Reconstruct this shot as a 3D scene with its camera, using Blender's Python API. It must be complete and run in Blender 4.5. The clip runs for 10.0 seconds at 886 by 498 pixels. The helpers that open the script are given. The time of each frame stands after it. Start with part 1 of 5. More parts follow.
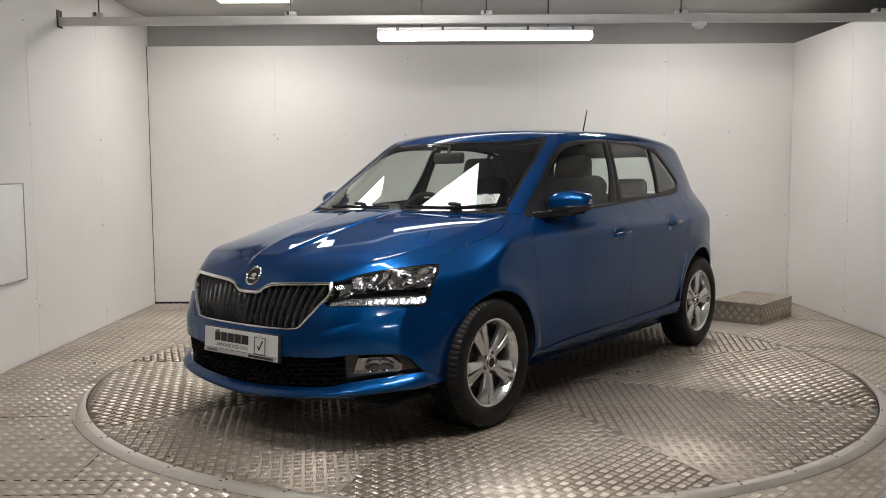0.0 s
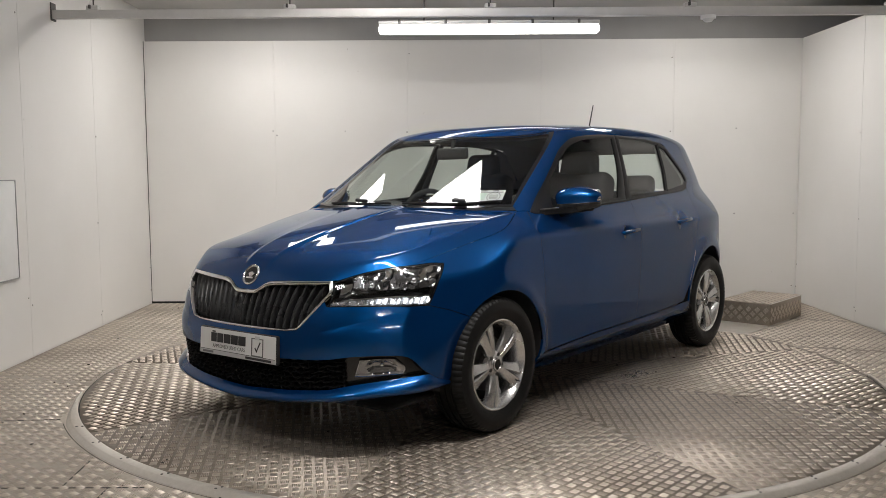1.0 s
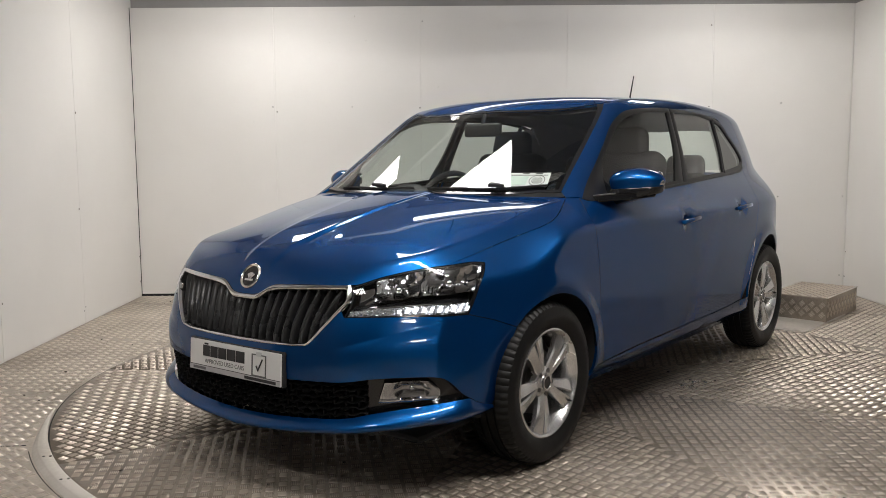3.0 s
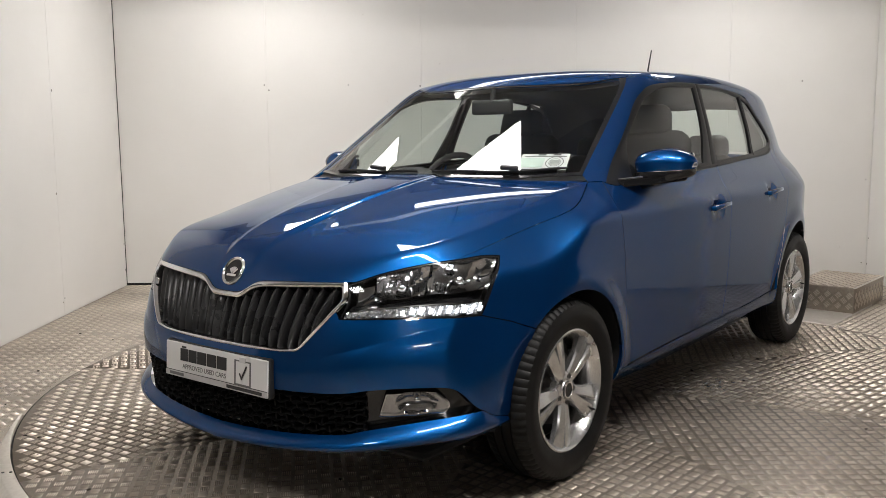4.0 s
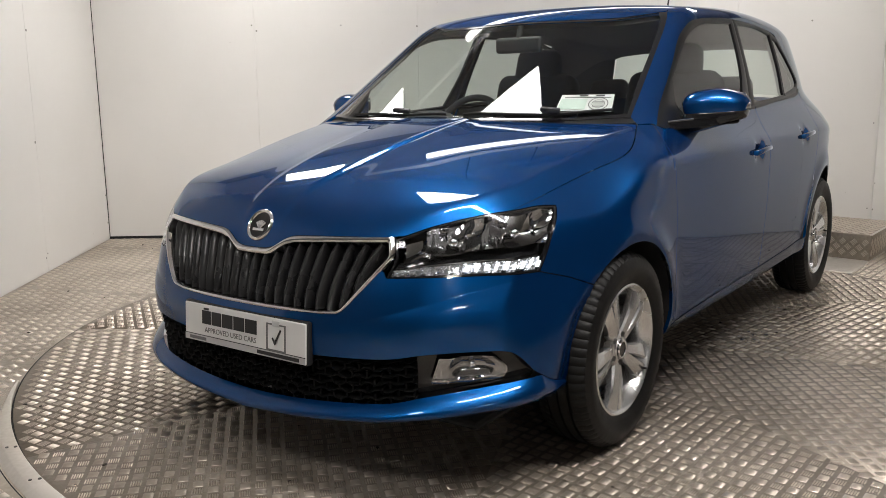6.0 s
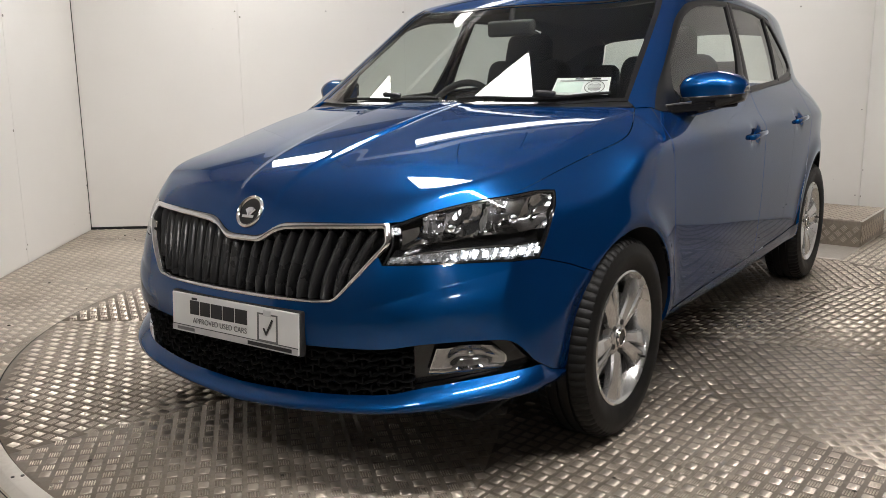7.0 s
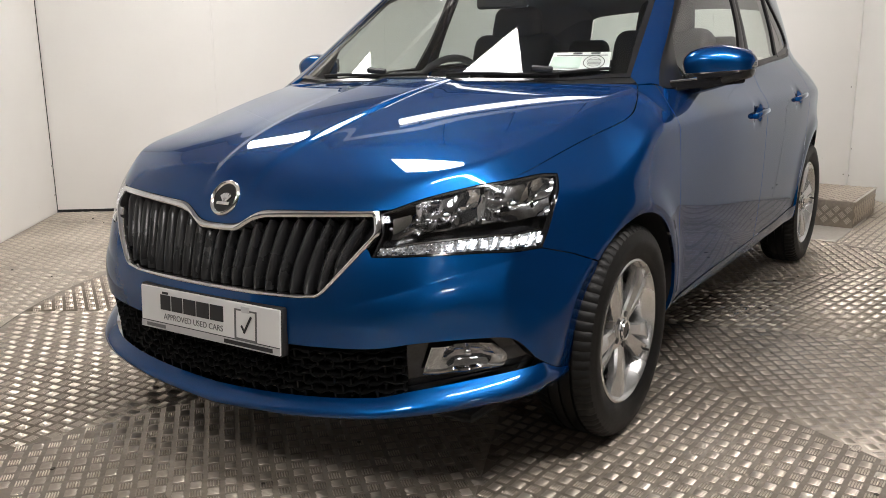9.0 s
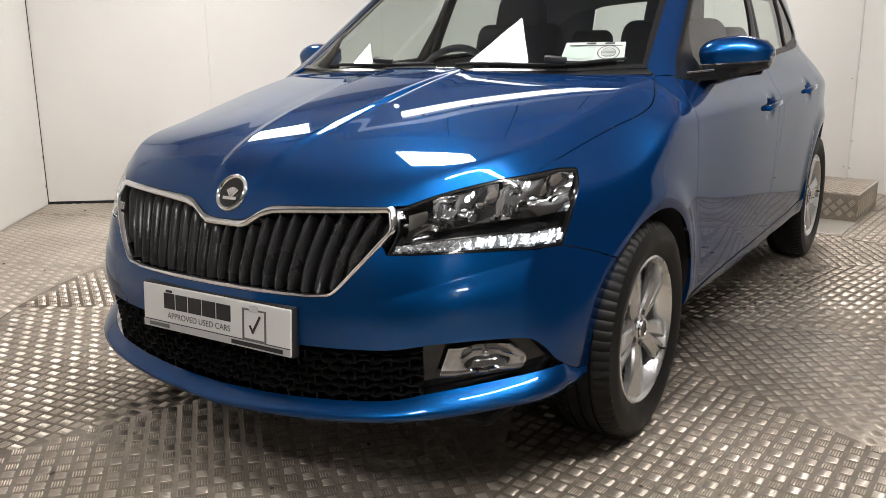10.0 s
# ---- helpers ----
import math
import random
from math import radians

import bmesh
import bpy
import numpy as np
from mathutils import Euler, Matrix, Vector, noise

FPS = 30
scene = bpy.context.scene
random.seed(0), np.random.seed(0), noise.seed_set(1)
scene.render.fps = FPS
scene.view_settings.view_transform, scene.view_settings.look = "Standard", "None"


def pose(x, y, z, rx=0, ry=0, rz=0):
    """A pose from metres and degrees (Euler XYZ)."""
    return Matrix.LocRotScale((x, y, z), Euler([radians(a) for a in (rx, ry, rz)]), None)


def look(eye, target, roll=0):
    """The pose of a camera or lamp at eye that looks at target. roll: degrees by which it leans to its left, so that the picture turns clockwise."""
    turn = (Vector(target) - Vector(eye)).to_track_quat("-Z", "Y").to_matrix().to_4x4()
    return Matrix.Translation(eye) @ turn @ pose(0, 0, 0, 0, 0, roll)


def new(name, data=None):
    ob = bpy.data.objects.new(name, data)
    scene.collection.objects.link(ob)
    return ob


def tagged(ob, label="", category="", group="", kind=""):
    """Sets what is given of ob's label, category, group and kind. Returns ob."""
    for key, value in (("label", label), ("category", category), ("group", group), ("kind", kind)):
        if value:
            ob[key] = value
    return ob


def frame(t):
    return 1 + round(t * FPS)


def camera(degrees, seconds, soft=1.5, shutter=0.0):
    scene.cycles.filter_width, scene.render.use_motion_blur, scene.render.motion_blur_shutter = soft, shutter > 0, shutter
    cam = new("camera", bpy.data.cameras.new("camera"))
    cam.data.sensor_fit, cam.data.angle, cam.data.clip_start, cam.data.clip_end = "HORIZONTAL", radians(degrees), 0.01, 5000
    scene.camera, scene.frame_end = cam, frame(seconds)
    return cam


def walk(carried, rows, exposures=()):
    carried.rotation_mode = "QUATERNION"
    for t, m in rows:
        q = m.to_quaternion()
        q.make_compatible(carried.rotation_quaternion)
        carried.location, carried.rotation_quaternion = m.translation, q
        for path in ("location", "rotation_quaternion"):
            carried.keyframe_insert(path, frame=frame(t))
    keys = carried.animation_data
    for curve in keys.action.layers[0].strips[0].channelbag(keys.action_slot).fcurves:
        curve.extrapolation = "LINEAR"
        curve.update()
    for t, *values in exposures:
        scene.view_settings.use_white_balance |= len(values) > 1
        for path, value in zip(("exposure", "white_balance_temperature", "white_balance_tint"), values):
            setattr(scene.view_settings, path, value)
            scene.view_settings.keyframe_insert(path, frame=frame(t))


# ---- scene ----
cam = camera(54.1, 10.0, 0.7)
PATH = [
    (0, (0.369, -0.043, 1.214), (0.367, 1.949, 1.037), -0.3),
    (0.5, (0.35, 0.004, 1.213), (0.348, 1.996, 1.036), -0.2),
    (1, (0.349, 0.1, 1.194), (0.347, 2.092, 1.016), -0.3),
    (1.5, (0.329, 0.25, 1.209), (0.327, 2.241, 1.028), -0.3),
    (2, (0.309, 0.407, 1.233), (0.309, 2.399, 1.051), -0.3),
    (2.5, (0.254, 0.575, 1.229), (0.255, 2.566, 1.041), -0.3),
    (3, (0.195, 0.776, 1.191), (0.197, 2.763, 0.968), -0.4),
    (4.5, (0.117, 1.278, 1.167), (0.142, 3.257, 0.874), -0.4),
    (5, (0.033, 1.338, 1.153), (0.085, 3.307, 0.808), -0.4),
    (5.5, (-0.04, 1.376, 1.152), (0.027, 3.341, 0.785), -0.5),
    (7, (-0.117, 1.473, 1.125), (0.005, 3.429, 0.724), -0.7),
    (7.5, (-0.132, 1.532, 1.104), (0.007, 3.485, 0.695), -0.7),
    (8, (-0.141, 1.584, 1.101), (0.012, 3.534, 0.679), -0.7),
    (8.5, (-0.143, 1.637, 1.114), (0.024, 3.582, 0.678), -0.6),
    (9, (-0.151, 1.669, 1.115), (0.026, 3.61, 0.664), -0.6),
    (9.5, (-0.18, 1.716, 1.113), (0.008, 3.653, 0.65), -0.6),
    (10, (-0.21, 1.755, 1.113), (-0.008, 3.688, 0.641), -0.4),
]
walk(cam, [(t, look(eye, target, roll)) for t, eye, target, roll in PATH],
     [(0, -0.05), (1, -0.08), (2, -0.28), (2.5, -0.22), (3.0, 0.04), (3.4, 0.11), (4.5, 0.16), (5.5, 0.14), (7, 0.19), (8.5, 0.31), (10, 0.45)])

# ---- world, light ----
world = bpy.data.worlds.new("world")
scene.world = world
world.use_nodes = True
world.node_tree.nodes["Background"].inputs[0].default_value = (0.6, 0.62, 0.65, 1)
world.node_tree.nodes["Background"].inputs[1].default_value = 0.02

PANEL_GLOW, FILL_TUBE_GLOW = 24.5, 70.0
# ceiling light panels and tubes (x, y); the last of each is unseen, added fill
PANELS = [(-1.17, 6.97), (2.40, 6.85), (-0.03, 5.38), (-1.15, 2.0)]
TUBES = [(0.67, 6.25), (0.8, 3.15)]


# ---- materials ----
def material(name):
    m = bpy.data.materials.new(name)
    m.use_nodes = True
    return m, m.node_tree.nodes, m.node_tree.links, m.node_tree.nodes["Principled BSDF"]


def plain(name, colour, rough=0.5, metal=0.0, coat=0.0, spec=0.5, vary=0.06, scale=9.0, bump=0.0, bscale=200.0):
    """A surface with slight unevenness in tone and gloss, and fine relief."""
    m, nodes, links, b = material(name)
    b.inputs["Metallic"].default_value = metal
    b.inputs["Coat Weight"].default_value = coat
    b.inputs["Coat Roughness"].default_value = 0.04
    b.inputs["Specular IOR Level"].default_value = spec
    co = nodes.new("ShaderNodeTexCoord")
    n1 = nodes.new("ShaderNodeTexNoise")
    n1.inputs["Scale"].default_value, n1.inputs["Detail"].default_value = scale, 6
    links.new(co.outputs["Object"], n1.inputs["Vector"])
    ramp = nodes.new("ShaderNodeValToRGB")
    ramp.color_ramp.elements[0].position, ramp.color_ramp.elements[1].position = 0.3, 0.7
    for e, k in zip(ramp.color_ramp.elements, (1 - vary, 1 + vary)):
        e.color = (*[min(1, c * k) for c in colour], 1)
    links.new(n1.outputs["Fac"], ramp.inputs["Fac"])
    links.new(ramp.outputs["Color"], b.inputs["Base Color"])
    mr = nodes.new("ShaderNodeMapRange")
    mr.inputs["To Min"].default_value, mr.inputs["To Max"].default_value = max(0.0, rough * (1 - 2 * vary)), min(1, rough * (1 + 2 * vary))
    links.new(n1.outputs["Fac"], mr.inputs["Value"])
    links.new(mr.outputs["Result"], b.inputs["Roughness"])
    if bump:
        n2 = nodes.new("ShaderNodeTexNoise")
        n2.inputs["Scale"].default_value, n2.inputs["Detail"].default_value = bscale, 3
        links.new(co.outputs["Object"], n2.inputs["Vector"])
        bp = nodes.new("ShaderNodeBump")
        bp.inputs["Strength"].default_value, bp.inputs["Distance"].default_value = bump, 0.002
        links.new(n2.outputs["Fac"], bp.inputs["Height"])
        links.new(bp.outputs["Normal"], b.inputs["Normal"])
    return m


def glowing(name, colour, strength):
    m, nodes, links, b = material(name)
    b.inputs["Base Color"].default_value = (0.8, 0.8, 0.8, 1)
    b.inputs["Emission Color"].default_value = (*colour, 1)
    b.inputs["Emission Strength"].default_value = strength
    return m


def thin_glass(name, tint):
    """A pane: clear tinted film with a mirror sheen that grows at grazing angles."""
    m, nodes, links, b = material(name)
    nodes.remove(b)
    out = nodes["Material Output"]
    tr, gl, mix, lw = (nodes.new("ShaderNode" + k) for k in ("BsdfTransparent", "BsdfGlossy", "MixShader", "LayerWeight"))
    tr.inputs["Color"].default_value = (*tint, 1)
    gl.inputs["Roughness"].default_value = 0.01
    lw.inputs["Blend"].default_value = 0.5
    pw, ma = nodes.new("ShaderNodeMath"), nodes.new("ShaderNodeMath")
    pw.operation, ma.operation = "POWER", "MULTIPLY_ADD"
    pw.inputs[1].default_value, ma.inputs[1].default_value, ma.inputs[2].default_value = 4.0, 0.75, 0.045
    links.new(lw.outputs["Facing"], pw.inputs[0])
    links.new(pw.outputs[0], ma.inputs[0])
    links.new(ma.outputs[0], mix.inputs["Fac"])
    links.new(tr.outputs["BSDF"], mix.inputs[1])
    links.new(gl.outputs["BSDF"], mix.inputs[2])
    links.new(mix.outputs["Shader"], out.inputs["Surface"])
    return m


def wall_paint(name, colour, stain):
    """White emulsion over boards: roller texture, broad grey scuffing, small dark specks."""
    m, nodes, links, b = material(name)
    b.inputs["Roughness"].default_value = 0.75
    co = nodes.new("ShaderNodeTexCoord")
    n1, n2, n3 = (nodes.new("ShaderNodeTexNoise") for _ in range(3))
    for n, sc, de in ((n1, 0.9, 5), (n2, 240, 2), (n3, 26, 5)):
        n.inputs["Scale"].default_value, n.inputs["Detail"].default_value = sc, de
        links.new(co.outputs["Object"], n.inputs["Vector"])
    r = nodes.new("ShaderNodeValToRGB")
    r.color_ramp.elements[0].position, r.color_ramp.elements[1].position = 0.25, 0.75
    r.color_ramp.elements[0].color, r.color_ramp.elements[1].color = (*stain, 1), (*colour, 1)
    links.new(n1.outputs["Fac"], r.inputs["Fac"])
    r3 = nodes.new("ShaderNodeValToRGB")
    r3.color_ramp.elements[0].position, r3.color_ramp.elements[1].position = 0.18, 0.25
    r3.color_ramp.elements[0].color, r3.color_ramp.elements[1].color = (0.68, 0.66, 0.63, 1), (1, 1, 1, 1)
    links.new(n3.outputs["Fac"], r3.inputs["Fac"])
    mx = nodes.new("ShaderNodeMix")
    mx.data_type, mx.blend_type = "RGBA", "MULTIPLY"
    mx.inputs["Factor"].default_value = 1.0
    links.new(r.outputs["Color"], mx.inputs["A"])
    links.new(r3.outputs["Color"], mx.inputs["B"])
    links.new(mx.outputs["Result"], b.inputs["Base Color"])
    bp = nodes.new("ShaderNodeBump")
    bp.inputs["Strength"].default_value, bp.inputs["Distance"].default_value = 0.15, 0.001
    links.new(n2.outputs["Fac"], bp.inputs["Height"])
    links.new(bp.outputs["Normal"], b.inputs["Normal"])
    return m


def tread_metal(name, colour, dirt, rough, metal=0.55):
    """Worn aluminium plate: bare metal, brown grime in broad patches and fine scratches."""
    m, nodes, links, b = material(name)
    b.inputs["Metallic"].default_value = metal
    co = nodes.new("ShaderNodeTexCoord")
    n1, n2 = (nodes.new("ShaderNodeTexNoise") for _ in range(2))
    for n, sc, de in ((n1, 1.6, 8), (n2, 60, 4)):
        n.inputs["Scale"].default_value, n.inputs["Detail"].default_value = sc, de
        links.new(co.outputs["Object"], n.inputs["Vector"])
    ad = nodes.new("ShaderNodeMath")
    ad.operation = "MULTIPLY_ADD"
    links.new(n2.outputs["Fac"], ad.inputs[0])
    ad.inputs[1].default_value = 0.35
    links.new(n1.outputs["Fac"], ad.inputs[2])
    r = nodes.new("ShaderNodeValToRGB")
    r.color_ramp.elements[0].position, r.color_ramp.elements[1].position = 0.45, 0.85
    r.color_ramp.elements[0].color, r.color_ramp.elements[1].color = (*dirt, 1), (*colour, 1)
    links.new(ad.outputs[0], r.inputs["Fac"])
    links.new(r.outputs["Color"], b.inputs["Base Color"])
    mr = nodes.new("ShaderNodeMapRange")
    mr.inputs["From Min"].default_value, mr.inputs["From Max"].default_value = 0.4, 0.9
    mr.inputs["To Min"].default_value, mr.inputs["To Max"].default_value = rough + 0.15, rough
    links.new(ad.outputs[0], mr.inputs["Value"])
    links.new(mr.outputs["Result"], b.inputs["Roughness"])
    return m


def car_paint(name):
    """Blue metallic under clear lacquer: flake layer of soft gloss and pigment, sharp lacquer on top."""
    m, nodes, links, b = material(name)
    nodes.remove(b)
    out = nodes["Material Output"]
    co = nodes.new("ShaderNodeTexCoord")
    v = nodes.new("ShaderNodeTexVoronoi")
    v.inputs["Scale"].default_value = 900
    links.new(co.outputs["Object"], v.inputs["Vector"])
    deep, bright = nodes.new("ShaderNodeValToRGB"), nodes.new("ShaderNodeValToRGB")
    for ramp, dark, light in ((deep, (0.0008, 0.017, 0.076), (0.0013, 0.024, 0.104)), (bright, (0.0012, 0.078, 0.280), (0.0020, 0.116, 0.405))):
        ramp.color_ramp.elements[0].color, ramp.color_ramp.elements[1].color = (*dark, 1), (*light, 1)
        links.new(v.outputs["Distance"], ramp.inputs["Fac"])
    pigment, flake, lacquer = nodes.new("ShaderNodeBsdfDiffuse"), nodes.new("ShaderNodeBsdfGlossy"), nodes.new("ShaderNodeBsdfGlossy")
    flake.inputs["Roughness"].default_value, lacquer.inputs["Roughness"].default_value = 0.38, 0.012
    lacquer.inputs["Color"].default_value = (0.90, 0.95, 1.0, 1)
    base, top, fr = nodes.new("ShaderNodeMixShader"), nodes.new("ShaderNodeMixShader"), nodes.new("ShaderNodeFresnel")
    fr.inputs["IOR"].default_value = 1.45
    # the flakes lie flat, so their gloss weakens at a slant
    lw, inv, pw, amount = nodes.new("ShaderNodeLayerWeight"), nodes.new("ShaderNodeMath"), nodes.new("ShaderNodeMath"), nodes.new("ShaderNodeMath")
    lw.inputs["Blend"].default_value = 0.5
    inv.operation, pw.operation, amount.operation = "SUBTRACT", "POWER", "MULTIPLY"
    inv.inputs[0].default_value, pw.inputs[1].default_value, amount.inputs[1].default_value = 1.0, 1.6, 0.85
    links.new(lw.outputs["Facing"], inv.inputs[1])
    links.new(inv.outputs[0], pw.inputs[0])
    links.new(pw.outputs[0], amount.inputs[0])
    links.new(amount.outputs[0], base.inputs["Fac"])
    links.new(deep.outputs["Color"], pigment.inputs["Color"])
    links.new(bright.outputs["Color"], flake.inputs["Color"])
    links.new(pigment.outputs[0], base.inputs[1])
    links.new(flake.outputs[0], base.inputs[2])
    links.new(fr.outputs[0], top.inputs["Fac"])
    links.new(base.outputs[0], top.inputs[1])
    links.new(lacquer.outputs[0], top.inputs[2])
    links.new(top.outputs[0], out.inputs["Surface"])
    return m


WALL = wall_paint("wall_paint", (0.80, 0.785, 0.755), (0.72, 0.705, 0.675))
CONCRETE = plain("concrete", (0.34, 0.335, 0.325), 0.85, vary=0.12, scale=1.4, bump=0.3, bscale=60)
HALL = plain("hall_wall", (0.10, 0.10, 0.10), 0.8, vary=0.15, scale=1.2, bump=0.2, bscale=60)
CEILING = plain("ceiling_paint", (0.52, 0.515, 0.50), 0.85, vary=0.10, scale=1.1, bump=0.3, bscale=50)
RAIL = plain("rail_paint", (0.62, 0.61, 0.59), 0.5, vary=0.05)
# plates are grimy; the bars' paler colour also puts in some of their glint
TREAD = tread_metal("tread_plate", (0.70, 0.625, 0.54), (0.46, 0.40, 0.33), 0.27, 0.8)
PLATE_DIRT = tread_metal("dirty_plate", (0.41, 0.358, 0.30), (0.225, 0.19, 0.15), 0.44)
FLOOR = tread_metal("floor_plate", (0.50, 0.445, 0.375), (0.29, 0.25, 0.205), 0.44)
FLOOR_BARS = tread_metal("floor_bars", (0.74, 0.67, 0.585), (0.50, 0.44, 0.37), 0.28, 0.8)
STEEL = tread_metal("ring_steel", (0.66, 0.62, 0.565), (0.50, 0.46, 0.40), 0.36)
PANEL_LIGHT = glowing("panel_light", (1.0, 0.962, 0.935), PANEL_GLOW)
FILL_TUBE_LIGHT = glowing("fill_tube_light", (1.0, 0.962, 0.94), FILL_TUBE_GLOW)
HALL_LIGHT = glowing("hall_light", (1.0, 0.97, 0.94), 190.0)
OLD_TUBE = glowing("old_tube_light", (1.0, 0.95, 0.91), 7.0)
WHITE_PLASTIC = plain("white_plastic", (0.78, 0.78, 0.76), 0.4, vary=0.03)
PAINT = car_paint("blue_paint")
BLACK_GLOSS = plain("black_gloss", (0.012, 0.012, 0.013), 0.12, vary=0.05)
FRAME_BLACK = plain("frame_black", (0.010, 0.010, 0.0105), 0.38, spec=0.22, vary=0.05)
GRILLE_BLACK = plain("grille_black", (0.022, 0.022, 0.023), 0.28, vary=0.1)
BLACK_PLASTIC = plain("black_plastic", (0.022, 0.022, 0.023), 0.5, vary=0.1, bump=0.2, bscale=900)
RUBBER = plain("rubber", (0.009, 0.0088, 0.0085), 0.5, spec=0.22, vary=0.15, scale=14, bump=0.25, bscale=400)
CHROME = plain("chrome", (0.86, 0.86, 0.87), 0.045, metal=1.0, vary=0.03)
ALLOY = plain("alloy", (0.66, 0.66, 0.66), 0.27, metal=0.85, coat=0.4, vary=0.03)
DARK_METAL = plain("dark_metal", (0.10, 0.095, 0.09), 0.5, metal=0.8, vary=0.2)
GLASS = thin_glass("tinted_glass", (0.80, 0.86, 0.83))
SCREEN_GLASS = thin_glass("windscreen_glass", (0.84, 0.89, 0.86))
LENS = thin_glass("lamp_lens", (0.93, 0.94, 0.95))
CLOTH = plain("seat_cloth", (0.016, 0.016, 0.018), 0.85, vary=0.12, bump=0.4, bscale=600)
TRIM_DARK = plain("cabin_trim", (0.035, 0.035, 0.037), 0.6, vary=0.1, bump=0.2, bscale=500)
HEADLINER = plain("headliner", (0.10, 0.098, 0.094), 0.9, vary=0.06)
PAPER = plain("paper", (0.80, 0.80, 0.79), 0.7, vary=0.02)
INK = plain("black_ink", (0.015, 0.015, 0.017), 0.5, vary=0.05)
GREY_INK = plain("grey_ink", (0.14, 0.14, 0.14), 0.5, vary=0.05)
PLATE_WHITE = plain("plate_white", (0.78, 0.78, 0.77), 0.3, vary=0.02)
BOARD = plain("white_board", (0.80, 0.80, 0.79), 0.35, vary=0.03)
DARK = plain("dark_gap", (0.015, 0.015, 0.015), 0.9, vary=0.1)


# ---- mesh helpers ----
def mesh_object(name, verts, faces, mat, parent=None, label="", smooth=30.0):
    me = bpy.data.meshes.new(name)
    me.from_pydata([tuple(v) for v in verts], [], [tuple(int(i) for i in f) for f in faces])
    me.update()
    if smooth:
        me.shade_smooth()
        me.set_sharp_from_angle(angle=radians(smooth))
    me.materials.append(mat)
    ob = new(name, me)
    if parent:
        ob.parent = parent
    if label:
        ob["label"] = label
    return ob


def part(name, bm, mat, parent, label="", smooth=30.0):
    me = bpy.data.meshes.new(name)
    bmesh.ops.recalc_face_normals(bm, faces=bm.faces)
    bm.to_mesh(me)
    bm.free()
    if smooth:
        me.shade_smooth()
        me.set_sharp_from_angle(angle=radians(smooth))
    me.materials.append(mat)
    ob = new(name, me)
    if parent:
        ob.parent = parent
    if label:
        ob["label"] = label
    return ob


def box_bm(x0, y0, z0, x1, y1, z1, bevel=0.0, seg=2, m=None):
    bm = bmesh.new()
    bmesh.ops.create_cube(bm, size=1)
    bmesh.ops.transform(bm, matrix=Matrix.Translation(((x0 + x1) / 2, (y0 + y1) / 2, (z0 + z1) / 2)) @ Matrix.Diagonal((x1 - x0, y1 - y0, z1 - z0, 1)), verts=bm.verts)
    if bevel:
        bmesh.ops.bevel(bm, geom=bm.edges[:], offset=bevel, segments=seg, affect="EDGES", profile=0.5)
    if m:
        bmesh.ops.transform(bm, matrix=m, verts=bm.verts)
    return bm


def cyl_bm(p, q, r0, r1=None, n=20):
    """A capped cylinder or cone from p to q."""
    p, q = Vector(p), Vector(q)
    bm = bmesh.new()
    m = Matrix.Translation((p + q) / 2) @ (q - p).to_track_quat("Z", "Y").to_matrix().to_4x4()
    bmesh.ops.create_cone(bm, cap_ends=True, segments=n, radius1=r0, radius2=r0 if r1 is None else r1, depth=(q - p).length, matrix=m)
    return bm


def join_bm(*bms):
    out = bms[0]
    for b in bms[1:]:
        me = bpy.data.meshes.new("tmp")
        b.to_mesh(me)
        out.from_mesh(me)
        b.free()
        bpy.data.meshes.remove(me)
    return out


def revolve(profile, n=64, axis="x"):
    """Verts and faces of a closed or open profile of (along, radius) turned round the axis."""
    prof = np.array(profile, float)
    a = np.linspace(0, 2 * math.pi, n, endpoint=False)
    k = len(prof)
    v = np.stack([np.repeat(prof[None, :, 0], n, 0), prof[None, :, 1] * np.cos(a)[:, None], prof[None, :, 1] * np.sin(a)[:, None]], -1).reshape(-1, 3)
    f = [(i * k + j, ((i + 1) % n) * k + j, ((i + 1) % n) * k + j + 1, i * k + j + 1) for i in range(n) for j in range(k - 1)]
    return v, f


def arc(profile, a0, a1, n=150):
    """Verts and faces of a profile of (height, radius) swept round z between two angles in degrees."""
    prof = np.array(profile, float)
    a = np.radians(np.linspace(a0, a1, n))
    k = len(prof)
    v = np.stack([prof[None, :, 1] * np.cos(a)[:, None], prof[None, :, 1] * np.sin(a)[:, None], np.repeat(prof[None, :, 0], n, 0)], -1).reshape(-1, 3)
    return v, [(i * k + j, (i + 1) * k + j, (i + 1) * k + j + 1, i * k + j + 1) for i in range(n - 1) for j in range(k - 1)]


def empty(name, m=None):
    e = new(name)
    e.empty_display_size = 0.2
    if m is not None:
        e.matrix_world = m
    return e


# ---- the room ----
LEFT, RIGHT, BACK, FRONT = -2.345, 3.58, 8.02, -3.2
TOP, CEIL = 2.37, 2.64
BAY = 3.40  # the left wall's white lining begins here
SIDE_END = 4.30  # the partition stops here, open hall beyond
tagged(part("floor", box_bm(LEFT - 0.3, FRONT, -0.2, 6.2, BACK + 0.3, -0.004), FLOOR, None), "worn aluminium five-bar tread plate floor of a photo bay", "floor", kind="structure")
tagged(part("wall_left", box_bm(LEFT - 0.15, BAY, -0.02, LEFT, BACK + 0.2, CEIL), WALL, None), "white painted board wall with joints and scuffs", "wall", kind="structure")
tagged(part("wall_left_hall", box_bm(LEFT - 0.15, FRONT, -0.02, LEFT - 0.03, BAY, CEIL), HALL, None), "dark grey wall of the hall before the bay", "wall", kind="structure")
